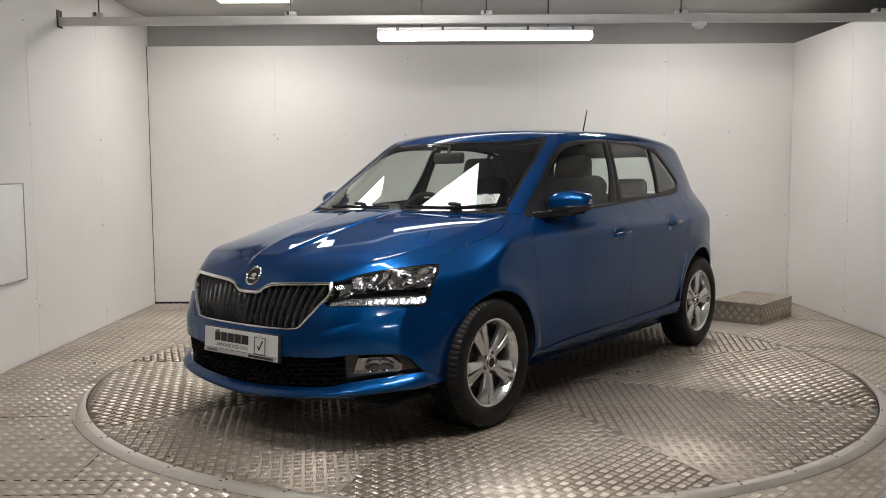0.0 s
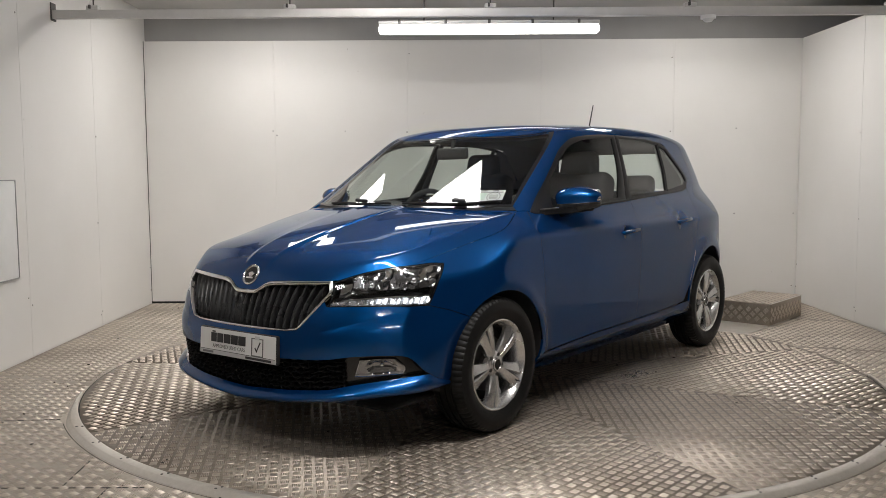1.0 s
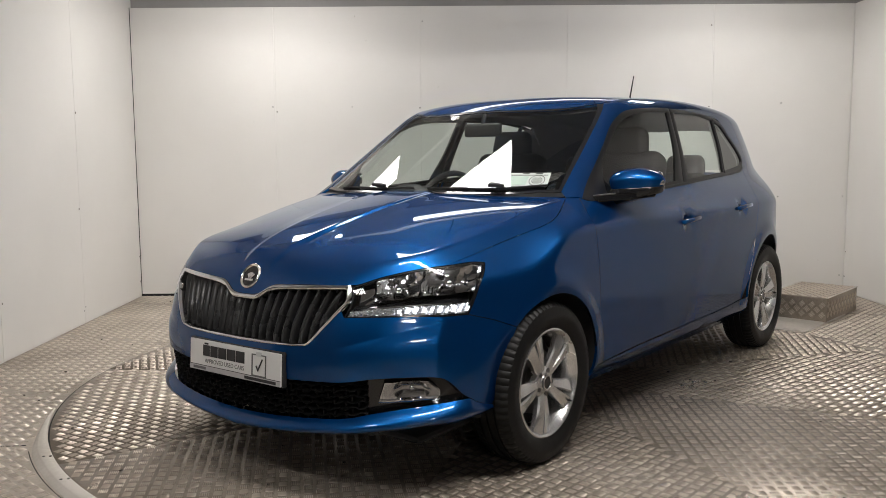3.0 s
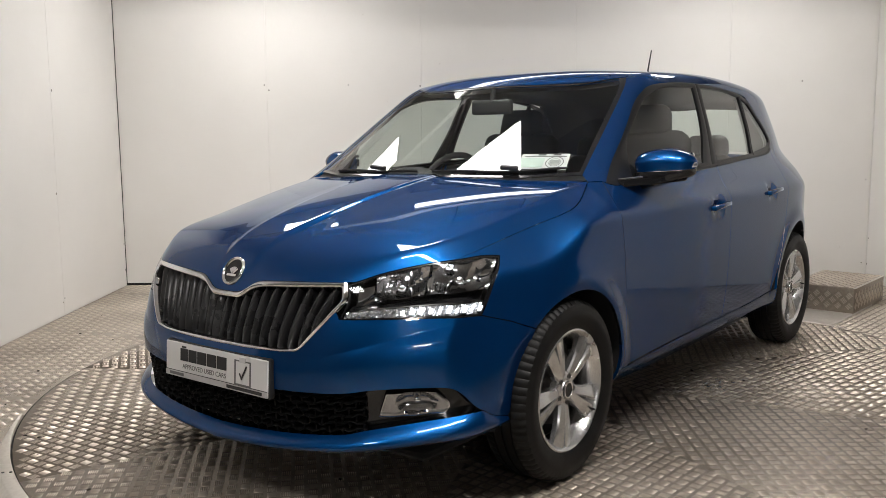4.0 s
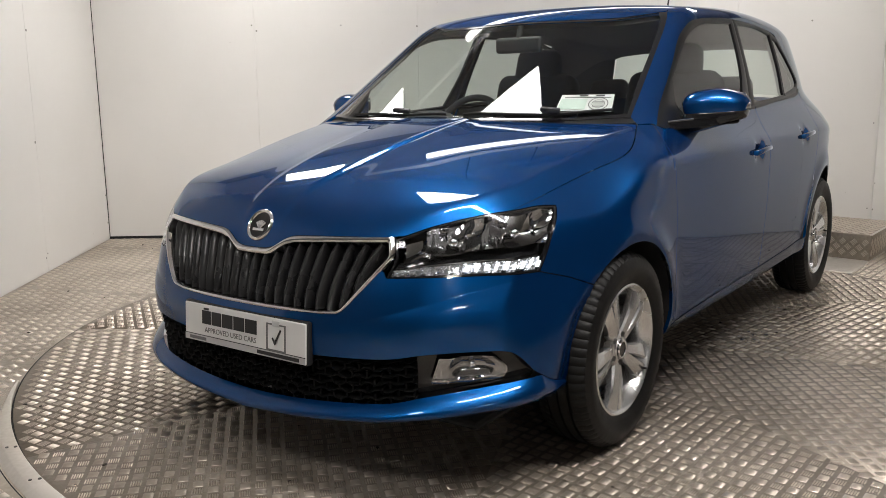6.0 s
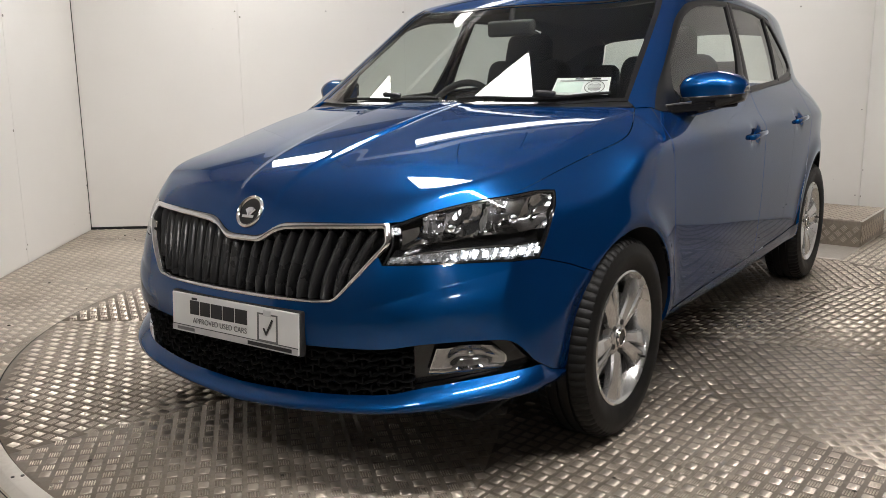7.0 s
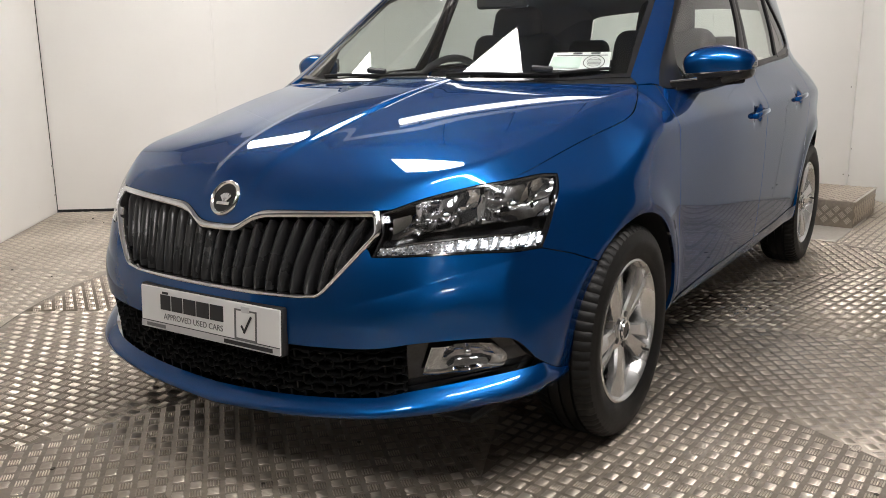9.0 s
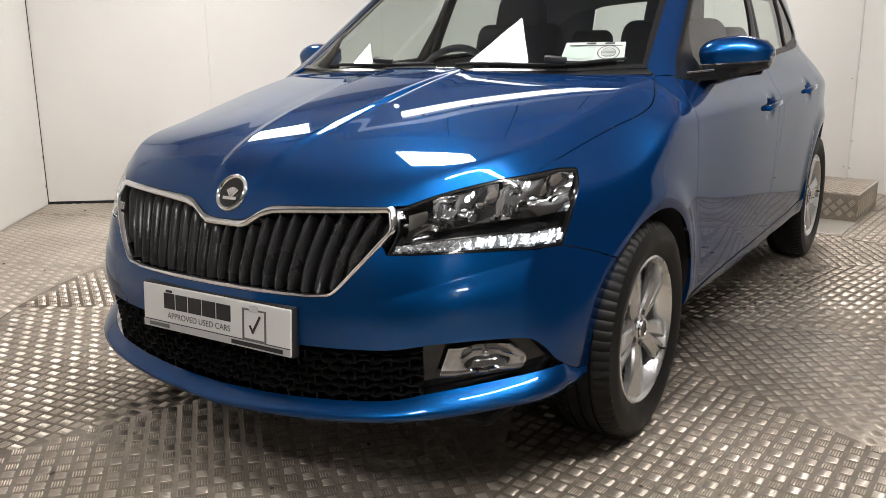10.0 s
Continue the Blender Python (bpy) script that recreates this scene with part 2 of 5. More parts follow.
tagged(part("wall_back", box_bm(LEFT, BACK, 0.012, RIGHT + 0.1, BACK + 0.12, TOP), WALL, None), "white painted board back wall", "wall", kind="structure")
tagged(part("wall_back_upper", box_bm(LEFT, BACK + 0.05, TOP + 0.002, 6.0, BACK + 0.3, CEIL), CONCRETE, None), "bare grey concrete strip above the boards", "wall", kind="structure")
tagged(part("wall_right", box_bm(RIGHT, SIDE_END, -0.02, RIGHT + 0.1, BACK - 0.002, TOP), WALL, None), "white painted board partition wall", "wall", kind="structure")
tagged(part("wall_far_right", box_bm(6.0, FRONT, -0.02, 6.2, BACK + 0.3, CEIL), HALL, None), "dark grey wall behind the partition", "wall", kind="structure")
tagged(part("wall_front", box_bm(LEFT - 0.15, FRONT - 0.2, -0.02, 6.2, FRONT, CEIL), HALL, None), "dark grey wall of the hall behind the camera", "wall", kind="structure")
tagged(part("ceiling", box_bm(LEFT - 0.3, FRONT - 0.2, CEIL, 6.2, BACK + 0.3, CEIL + 0.2), CEILING, None), "pale grey painted concrete ceiling", "ceiling", kind="structure")


# ---- the car's skin, as one smooth closed form ----
def cubic(xs, ys):
    """A natural cubic through the points, straight beyond its ends."""
    xs, ys = np.array(xs, float), np.array(ys, float)
    n = len(xs)
    h = np.diff(xs)
    a = np.eye(n)
    b = np.zeros(n)
    for i in range(1, n - 1):
        a[i, i - 1:i + 2] = h[i - 1], 2 * (h[i - 1] + h[i]), h[i]
        b[i] = 6 * ((ys[i + 1] - ys[i]) / h[i] - (ys[i] - ys[i - 1]) / h[i - 1])
    m2 = np.linalg.solve(a, b)
    s0 = (ys[1] - ys[0]) / h[0] - h[0] * m2[1] / 6
    s1 = (ys[-1] - ys[-2]) / h[-1] + h[-1] * m2[-2] / 6

    def f(x):
        x = np.asarray(x, float)
        i = np.clip(np.searchsorted(xs, x) - 1, 0, n - 2)
        t = np.clip(x, xs[0], xs[-1])
        u, w, hh = xs[i + 1] - t, t - xs[i], h[i]
        v = (m2[i] * u ** 3 + m2[i + 1] * w ** 3) / (6 * hh) + (ys[i] / hh - m2[i] * hh / 6) * u + (ys[i + 1] / hh - m2[i + 1] * hh / 6) * w
        return v + np.minimum(x - xs[0], 0) * s0 + np.maximum(x - xs[-1], 0) * s1

    tx = np.linspace(xs[0] - 2, xs[-1] + 2, 12001)
    ty = f(tx)
    return lambda x: np.interp(x, tx, ty)


def smax(a, b, k):
    h = np.clip(0.5 + 0.5 * (a - b) / k, 0, 1)
    return b * (1 - h) + a * h + k * h * (1 - h)


def step(a, b, x):
    t = np.clip((x - a) / (b - a), 0, 1)
    return t * t * (3 - 2 * t)


half_width = cubic([-0.85, -0.55, -0.30, 0.0, 0.35, 0.9, 1.5, 2.1, 2.5, 2.85, 3.1], [0.766, 0.791, 0.816, 0.851, 0.854, 0.864, 0.868, 0.870, 0.847, 0.776, 0.72])
flank = cubic([0.15, 0.22, 0.28, 0.36, 0.48, 0.62, 0.76, 0.85, 0.875, 0.895, 0.93, 0.98, 1.03, 1.12, 1.25, 1.42], [-0.075, -0.042, -0.027, -0.018, -0.0105, -0.0045, -0.0005, 0.0012, 0.000, -0.007, -0.030, -0.058, -0.080, -0.108, -0.150, -0.212])
cabin_in = cubic([0.0, 0.4, 0.9, 1.4, 2.05, 2.4, 2.9], [0.030, 0.022, 0.010, 0.0, 0.032, 0.048, 0.062])
bonnet_top = cubic([-0.90, -0.80, -0.72, -0.5, -0.2, 0.1, 0.4], [0.60, 0.738, 0.800, 0.890, 0.965, 1.016, 1.045])
bonnet_crease = cubic([-0.90, -0.66, -0.57, -0.37, -0.25, -0.06, 0.15, 0.35], [0.40, 0.50, 0.575, 0.650, 0.668, 0.690, 0.706, 0.716])
bonnet_low = cubic([-0.85, -0.6, -0.45, -0.345, -0.2, -0.065, 0.1, 0.28], [0.034, 0.040, 0.054, 0.064, 0.067, 0.063, 0.052, 0.038])
bonnet_fold = cubic([-0.80, -0.70, -0.60, -0.45, -0.30, 0.0, 0.15], [0.060, 0.074, 0.090, 0.108, 0.120, 0.128, 0.130])
wing_fall = cubic([-0.9, -0.3, 0.0, 0.35], [0.9, 0.80, 0.55, 0.50])
bonnet_drop = cubic([-0.85, -0.6, -0.4, 0.0, 0.3], [0.14, 0.170, 0.150, 0.125, 0.11])
roof_top = cubic([0.6, 0.9, 1.25, 1.6, 2.0, 2.5, 2.85], [1.425, 1.460, 1.480, 1.486, 1.476, 1.436, 1.385])
nose = cubic([0.12, 0.20, 0.26, 0.36, 0.46, 0.55, 0.65, 0.74, 0.80], [-0.76, -0.82, -0.832, -0.842, -0.846, -0.834, -0.802, -0.764, -0.732])
nose_plan = cubic([0.0, 0.22, 0.376, 0.476, 0.576, 0.676, 0.746, 0.806, 0.866], [0.0, 0.005, 0.026, 0.052, 0.116, 0.224, 0.312, 0.39, 0.47])
chin_plan = cubic([0.0, 0.22, 0.376, 0.476, 0.576, 0.676, 0.746, 0.790, 0.866], [0.0, 0.008, 0.034, 0.066, 0.126, 0.220, 0.296, 0.352, 0.46])
tail = cubic([0.15, 0.3, 0.5, 0.7, 0.95, 1.2, 1.38], [3.02, 3.09, 3.13, 3.12, 3.07, 2.93, 2.80])


# door handles: y, z
HANDLES = [(1.222, 0.854), (1.955, 0.880)]
# wheel arches: centre y, z and radius
ARCHES = [(-0.028, 0.322, 0.352), (2.440, 0.330, 0.370)]


def skin(p):
    """Below zero inside the car's body, zero on its skin."""
    x, y, z = np.abs(p[..., 0]), p[..., 1], p[..., 2]
    w = half_width(y) + flank(z) - cabin_in(y) * step(0.93, 1.10, z)
    w = w - 0.10 * (1 - step(0.19, 0.30, z)) * step(0.20, 0.45, y) * (1 - step(2.5, 2.8, y))
    for cy, cz, cr in ARCHES:
        r = np.hypot(y - cy, z - cz)
        w = w + 0.012 * np.exp(-((r - cr - 0.015) / 0.05) ** 2) * step(0.24, 0.36, z)
    for hy, hz in HANDLES:
        w = w - 0.017 * np.exp(-((y - hy + 0.012) / 0.050) ** 4 - ((z - hz) / 0.030) ** 2)
    crease = bonnet_fold(y)
    edge = bonnet_crease(y)
    low = bonnet_low(y)
    out = (bonnet_drop(y) - low) / (0.726 - edge)
    out = out + (wing_fall(y) - out) * step(-0.35, 0.1, y)
    hood = bonnet_top(y) - smax(low * (x / edge) ** 2.2, low + out * (x - edge), 0.008) + 0.007 * (1 - step(crease - 0.004, crease + 0.026, x)) + 0.003 * (1 - step(crease, crease + 0.10, x))
    glass = 1.015 + 0.625 * (y - 0.12 - 0.373 * x ** 2)
    roof = roof_top(y) - 0.034 * (x / 0.626) ** 2.6
    top = np.maximum(hood, -smax(-glass, -roof, 0.05))
    # the corner below the headlamp is an edge that fades towards the chin
    high = step(0.38, 0.66, z)
    brow = smax(nose_plan(x), 0.385 + 3.4 * (x - 0.757), 0.010 + 0.10 * step(0.62, 0.74, z))
    fold = 0.548 + 0.30 * (x - 0.50) - z
    swell = 0.016 * (1 - np.exp(-np.maximum(fold, 0) / 0.050)) * np.exp(-(np.maximum(fold, 0) / 0.16) ** 2) * step(0.40, 0.56, x) * (1 - step(0.72, 0.80, x))
    front = nose(z) + chin_plan(x) * (1 - high) + brow * high - swell - y
    rear = y - tail(z) + 0.30 * (x / 0.776) ** 3
    g = smax(x - w, z - top, 0.05 - 0.02 * (1 - step(0.25, 0.5, y)))
    g = smax(g, front, 0.05)
    return smax(g, rear, 0.08)


def slope(p, e=1e-4):
    return np.stack([(skin(p + d) - skin(p - d)) / (2 * e) for d in np.eye(3) * e], -1)


def snap(p, off=0.0, rounds=8):
    """Points moved onto the skin, or to a distance off from it."""
    p = np.array(p, float)
    mid = np.abs(p[..., 0]) < 1e-7
    for _ in range(rounds):
        g = slope(p)
        p = p - (0.85 * (skin(p) / np.maximum((g ** 2).sum(-1), 0.2)))[..., None] * g
        p[mid, 0] = 0
    if off:
        n = slope(p)
        p = p + off * n / np.linalg.norm(n, axis=-1, keepdims=True)
    return p


def found(p0, p1):
    """Where the ways from inside points p0 to outside points p1 leave the skin."""
    lo, hi = np.zeros(len(p0)), np.ones(len(p0))
    for _ in range(40):
        m = (lo + hi) / 2
        out = skin(p0 + (p1 - p0) * m[:, None]) > 0
        hi, lo = np.where(out, m, hi), np.where(out, lo, m)
    return p0 + (p1 - p0) * hi[:, None]


def spline(pts, n, corner=False):
    """n points evenly along a smooth curve through pts (straight from point to point with corner)."""
    p = np.array(pts, float)
    if not corner and len(p) > 2:
        q = np.vstack([2 * p[0] - p[1], p, 2 * p[-1] - p[-2]])
        t = np.linspace(0, 1, 24, endpoint=False)[:, None]
        rows = []
        for i in range(1, len(q) - 2):
            a, b, c, d = q[i - 1:i + 3]
            rows.append(0.5 * (2 * b + (c - a) * t + (2 * a - 5 * b + 4 * c - d) * t ** 2 + (3 * b - a - 3 * c + d) * t ** 3))
        p = np.vstack(rows + [p[-1:]])
    s = np.r_[0, np.cumsum(np.linalg.norm(np.diff(p, axis=0), axis=1))]
    return np.stack([np.interp(np.linspace(0, s[-1], n), s, p[:, k]) for k in range(p.shape[1])], -1)


def side(pts, n=40, corner=False):
    """A curve on the flank from (y, z) points."""
    q = spline(pts, n, corner)
    return found(np.c_[np.zeros(n), q], np.c_[np.full(n, 1.3), q])


def above(pts, n=40, corner=False):
    """A curve on the upper side from (x, y) points."""
    q = spline(pts, n, corner)
    return found(np.c_[q, np.full(n, 0.35)], np.c_[q, np.full(n, 1.8)])


def ahead(pts, n=40, corner=False):
    """A curve on the nose from (angle, z) points; the angle is seen from a pole in the middle, 0 straight ahead."""
    q = spline(pts, n, corner)
    a = np.radians(q[:, 0])
    c = np.c_[np.zeros(n), np.full(n, -0.05), q[:, 1]]
    return found(c, c + 1.6 * np.c_[np.sin(a), -np.cos(a), np.zeros(n)])


def line3(pts, n=40, corner=False, off=0.0):
    """A curve on the skin near 3D points."""
    return snap(spline(pts, n, corner), off)


def again(c, n):
    return spline(c, n, True)


def coons(b, t, l, r, nu, nv):
    """A four-sided patch: b and t run along u, l and r along v."""
    b, t, l, r = again(b, nu), again(t, nu), again(l, nv), again(r, nv)
    u, v = np.linspace(0, 1, nu)[None, :, None], np.linspace(0, 1, nv)[:, None, None]
    return (1 - v) * b[None] + v * t[None] + (1 - u) * l[:, None] + u * r[:, None] - ((1 - u) * (1 - v) * b[0] + u * (1 - v) * b[-1] + (1 - u) * v * t[0] + u * v * t[-1])


def grid_faces(nv, nu):
    i = np.arange(nv * nu).reshape(nv, nu)
    return np.stack([i[:-1, :-1], i[:-1, 1:], i[1:, 1:], i[1:, :-1]], -1).reshape(-1, 4)


def inset(p, gap, sides="btlr"):
    p = p.copy()
    for k, (i, j) in {"b": (0, 1), "t": (-1, -2)}.items():
        if k in sides:
            d = p[j] - p[i]
            p[i] += gap * d / np.maximum(np.linalg.norm(d, axis=-1, keepdims=True), 1e-6)
    for k, (i, j) in {"l": (0, 1), "r": (-1, -2)}.items():
        if k in sides:
            d = p[:, j] - p[:, i]
            p[:, i] += gap * d / np.maximum(np.linalg.norm(d, axis=-1, keepdims=True), 1e-6)
    return p


def sheet(name, p, mat, parent, label="", flange=0.016, mirror="", ring=False, outward=None):
    """A panel from a grid of points, with its rim turned in. mirror: "join" puts the other half to it, "copy" makes a second panel."""
    if mirror == "join":
        q = p[:, ::-1] * np.array([-1, 1, 1])
        p = np.concatenate([q[:, :-1], p], 1)
    nv, nu = p.shape[:2]
    v = p.reshape(-1, 3)
    f = grid_faces(nv, nu)
    n = slope(v)
    n /= np.linalg.norm(n, axis=-1, keepdims=True)
    mid = f[len(f) // 2]
    fn = np.cross(v[mid[1]] - v[mid[0]], v[mid[3]] - v[mid[0]])
    if fn @ n[mid[0]] < 0:
        f = f[:, ::-1]
    if flange:
        i = np.arange(nv * nu).reshape(nv, nu)
        loop = np.r_[i[0, :-1], i[:-1, -1], i[-1, :0:-1], i[:0:-1, 0]]
        k = len(loop)
        base = len(v)
        v = np.vstack([v, v[loop] - n[loop] * flange])
        j = np.arange(k)
        f = np.vstack([f, np.stack([loop[j], loop[(j + 1) % k], base + (j + 1) % k, base + j], -1)])
    ob = mesh_object(name, v, f, mat, parent, label, smooth=40)
    if mirror == "copy":
        return ob, mesh_object(name, v * np.array([-1, 1, 1]), f[:, ::-1], mat, parent, label, smooth=40)
    return ob


LEAN = pose(0.82, 0, 0, 0, -0.69, 0) @ pose(-0.82, 0, 0)
CAR = empty("hatchback_car", pose(-0.034, 4.543, 0, 0, 0, -38.5) @ LEAN)
tagged(CAR, "metallic blue five-door hatchback parked on the turntable", "car")


def circle_arc(cy, cz, r, a0, a1, n=30):
    a = np.radians(np.linspace(a0, a1, n))
    return np.c_[cy + r * np.cos(a), cz + r * np.sin(a)]


# shut lines
lamp_top = ahead([(35.6, 0.738), (43.4, 0.771), (52.6, 0.793), (61.5, 0.800), (67.0, 0.803), (71.6, 0.798)])
lamp_out = ahead([(63.4, 0.630), (65.1, 0.666), (67.4, 0.723), (70.2, 0.772), (71.6, 0.798)])
lamp_low = ahead([(33.9, 0.641), (40.8, 0.642), (51.1, 0.639), (58.0, 0.634), (63.4, 0.630)])
lamp_in = ahead([(33.9, 0.641), (35.3, 0.680), (35.7, 0.700), (35.6, 0.739)])
turn_at = int(np.argmax(np.degrees(np.arctan2(lamp_top[:, 0], -lamp_top[:, 1] - 0.05)) > 59.5))
wing_low = line3(np.vstack([lamp_out[:1], ahead([(70.6, 0.600), (77.9, 0.560)], 6)]), 16)
bonnet_side = line3(np.vstack([lamp_top[turn_at:turn_at + 1], [[0.695, -0.347, 0.818], [0.716, -0.215, 0.850], [0.742, -0.070, 0.883], [0.770, 0.040, 0.905], [0.776, 0.101, 0.919], [0.756, 0.180, 0.941], [0.722, 0.292, 1.001]]]), 40)
arch_f = side(np.vstack([circle_arc(*ARCHES[0], 130, 8, 26), [(0.322, 0.318), (0.318, 0.262)]]), 44)
arch_r = side(circle_arc(*ARCHES[1], 190, -16), 44)
door_front = side([(0.352, 0.306), (0.360, 0.45), (0.352, 0.60), (0.334, 0.73), (0.306, 0.86), (0.302, 0.95), (0.322, 1.000)])
belt_f = side([(0.322, 1.000), (0.42, 0.984), (0.9, 1.004), (1.375, 1.028)])
belt_r = side([(1.375, 1.028), (1.75, 1.046), (2.215, 1.066), (2.34, 1.088)])
door_mid = side([(1.325, 0.338), (1.342, 0.42), (1.362, 0.60), (1.362, 0.85), (1.375, 1.028)])
door_rear = side([(1.99, 0.362), (2.040, 0.446), (2.105, 0.57), (2.165, 0.72), (2.195, 0.86), (2.245, 0.965), (2.300, 1.030), (2.34, 1.088)])

# bonnet
grille_edge = [(0, 0.687), (3.5, 0.688), (5.8, 0.695), (8.3, 0.713), (10.3, 0.725), (13.3, 0.731), (24.2, 0.738)]
bonnet_front = np.vstack([again(ahead(grille_edge + [(35.0, 0.743)], 40), 30), lamp_top[2:turn_at + 1:2]])
bonnet_rear = above([(0.0, 0.118), (0.217, 0.135), (0.476, 0.200), (0.720, 0.306)])
bonnet_mid = above([(0.0, -0.795), (0.0, -0.4), (0.0, 0.118)])
p = snap(coons(bonnet_front, bonnet_rear, np.vstack([bonnet_front[:1], bonnet_mid[1:]]), bonnet_side, 110, 70))
sheet("bonnet", inset(p, 0.0020, "btr"), PAINT, CAR, mirror="join")

# front wing
p = snap(coons(arch_f, np.vstack([bonnet_side, side([(0.305, 1.000), (0.322, 1.000)], 3)]), np.vstack([wing_low[::-1], lamp_out[1:], lamp_top[::-1][1:40 - turn_at]]), np.vstack([arch_f[-1:], door_front]), 60, 50))
sheet("front_wing", inset(p, 0.0018, "tlr"), PAINT, CAR, mirror="copy", flange=0.012)

# doors
p = snap(coons(side([(0.352, 0.306), (0.86, 0.330), (1.325, 0.338)]), belt_f, door_front, door_mid, 100, 80))
DOORS_F = sheet("front_door", inset(p, 0.0017), PAINT, CAR, mirror="copy")
p = snap(coons(side([(1.325, 0.338), (1.7, 0.346), (1.99, 0.362)]), belt_r, door_mid, door_rear, 80, 80))
DOORS_R = sheet("rear_door", inset(p, 0.0017), PAINT, CAR, mirror="copy")

# sill
p = snap(coons(side([(0.32, 0.185), (1.2, 0.190), (2.09, 0.200)]), side([(0.345, 0.300), (0.86, 0.325), (1.6, 0.338), (1.99, 0.356), (2.075, 0.365)]), side([(0.32, 0.185), (0.345, 0.300)]), side([(2.09, 0.200), (2.075, 0.365)]), 40, 10))
sheet("sill", p, PAINT, CAR, mirror="copy")

# quarter panel, tail
quarter_top = side([(2.34, 1.088), (2.52, 1.080), (2.80, 1.04)])
quarter_back = side([(2.795, 0.206), (2.84, 0.5), (2.84, 0.8), (2.80, 1.04)])
p = snap(coons(arch_r, quarter_top, np.vstack([arch_r[:1], door_rear[6:]]), quarter_back, 50, 44))
sheet("quarter_panel", inset(p, 0.0022, "l"), PAINT, CAR, mirror="copy", flange=0.012)
tail_mid = found(np.c_[np.zeros(40), np.full(40, 2.0), np.linspace(0.22, 1.04, 40)], np.c_[np.zeros(40), np.full(40, 3.6), np.linspace(0.22, 1.04, 40)])
p = snap(coons(spline([tail_mid[0], [0.526, 3.0, 0.21], quarter_back[0]], 40), spline([tail_mid[-1], [0.526, 2.97, 1.04], quarter_back[-1]], 40), tail_mid, quarter_back, 30, 30))
sheet("tailgate_and_rear_bumper", p, PAINT, CAR, mirror="join")

# pillars and roof rail: outside edge follows the screen and roof, inside edge the side windows
dlo_top = side([(0.335, 0.998), (0.485, 1.095), (0.640, 1.205), (0.775, 1.304), (0.862, 1.350), (0.935, 1.376), (1.08, 1.393), (1.30, 1.404), (1.6, 1.402), (1.90, 1.390), (2.10, 1.372), (2.17, 1.345), (2.39, 1.150)], 70)
screen_side = above([(0.688, 0.312), (0.666, 0.45), (0.633, 0.65), (0.601, 0.82), (0.571, 0.90)])
roof_side = above([(0.571, 0.90), (0.578, 1.2), (0.579, 1.6), (0.571, 2.0), (0.551, 2.45), (0.516, 2.76)])
outer = np.vstack([screen_side, roof_side[1:]])
p = snap(coons(dlo_top, outer, line3(np.vstack([dlo_top[:1], bonnet_side[-1:], outer[:1]]), 16, True), line3([dlo_top[-1], [0.626, 2.62, 1.27], outer[-1]], 10), 90, 20))
sheet("roof_pillar", p, PAINT, CAR, mirror="copy")
p = snap(coons(quarter_top, line3([dlo_top[-1], [0.626, 2.62, 1.27], outer[-1]], 10), side([(2.34, 1.088), (2.372, 1.115), (2.39, 1.150)]), line3([quarter_top[-1], [0.606, 2.86, 1.2], outer[-1]], 12), 20, 14))
sheet("rear_pillar", p, PAINT, CAR, mirror="copy")

# roof
roof_front = above([(0.0, 0.735), (0.217, 0.748), (0.426, 0.80), (0.571, 0.90)])
roof_back = above([(0.0, 2.82), (0.326, 2.80), (0.516, 2.76)])
p = snap(coons(roof_front, roof_back, above([(0.0, 0.735), (0.0, 1.6), (0.0, 2.82)]), roof_side, 30, 50))
sheet("roof", inset(p, 0.002, "r"), PAINT, CAR, mirror="join")

# windscreen and rear window
p = snap(coons(above([(0.0, 0.130), (0.217, 0.146), (0.476, 0.210), (0.688, 0.312)]), roof_front, above([(0.0, 0.130), (0.0, 0.735)]), screen_side, 30, 30), -0.004)
SCREEN = sheet("windscreen", inset(p, 0.004, "btr"), SCREEN_GLASS, CAR, "clear windscreen with a faint green tint", flange=0, mirror="join")
SCREEN.visible_shadow = False
p = snap(coons(spline([tail_mid[-1], [0.526, 2.97, 1.04], quarter_back[-1]], 40), roof_back, line3([tail_mid[-1], [0, 2.95, 1.2], roof_back[0]], 12), line3([quarter_top[-1], [0.606, 2.86, 1.2], outer[-1]], 12), 24, 14))
sheet("rear_window", inset(p, 0.02), GLASS, CAR, "dark rear window", flange=0, mirror="join")

# front bumper: face, lip
grille_low = ahead([(0, 0.534), (10.2, 0.535), (20.7, 0.538), (23.6, 0.542), (25.0, 0.552), (28.7, 0.605), (32.2, 0.656), (33.3, 0.662), (33.9, 0.641)], 60)
bump_top = np.vstack([grille_low, lamp_low[1:], wing_low[1:]])
bump_seam = ahead([(62.2, 0.346), (65.6, 0.318), (71.6, 0.292)], 20)
bump_low = np.vstack([ahead([(0, 0.408), (29.9, 0.420), (40.5, 0.437), (50.6, 0.437), (55.4, 0.429), (58.0, 0.402), (60.2, 0.366), (62.2, 0.346)], 60), bump_seam[1:]])
bump_arch = ahead([(71.6, 0.292), (72.8, 0.42), (77.9, 0.560)], 20)
p = snap(coons(bump_low, bump_top, ahead([(0, 0.408), (0, 0.534)]), bump_arch, 150, 64))
BUMPER = sheet("front_bumper", inset(p, 0.002, "t"), PAINT, CAR, mirror="join")
lip_top = np.vstack([ahead([(0, 0.264), (8.0, 0.268), (19.0, 0.277), (29.3, 0.288), (35.0, 0.297), (40.3, 0.314), (50.6, 0.333), (56.9, 0.342), (62.2, 0.344)], 60), bump_seam[1:] - np.array([0, 0, 0.002])])
lip_low = ahead([(0, 0.214), (18.6, 0.230), (34.8, 0.249), (45.4, 0.263), (53.7, 0.272), (62, 0.276), (71.6, 0.278)], 60)
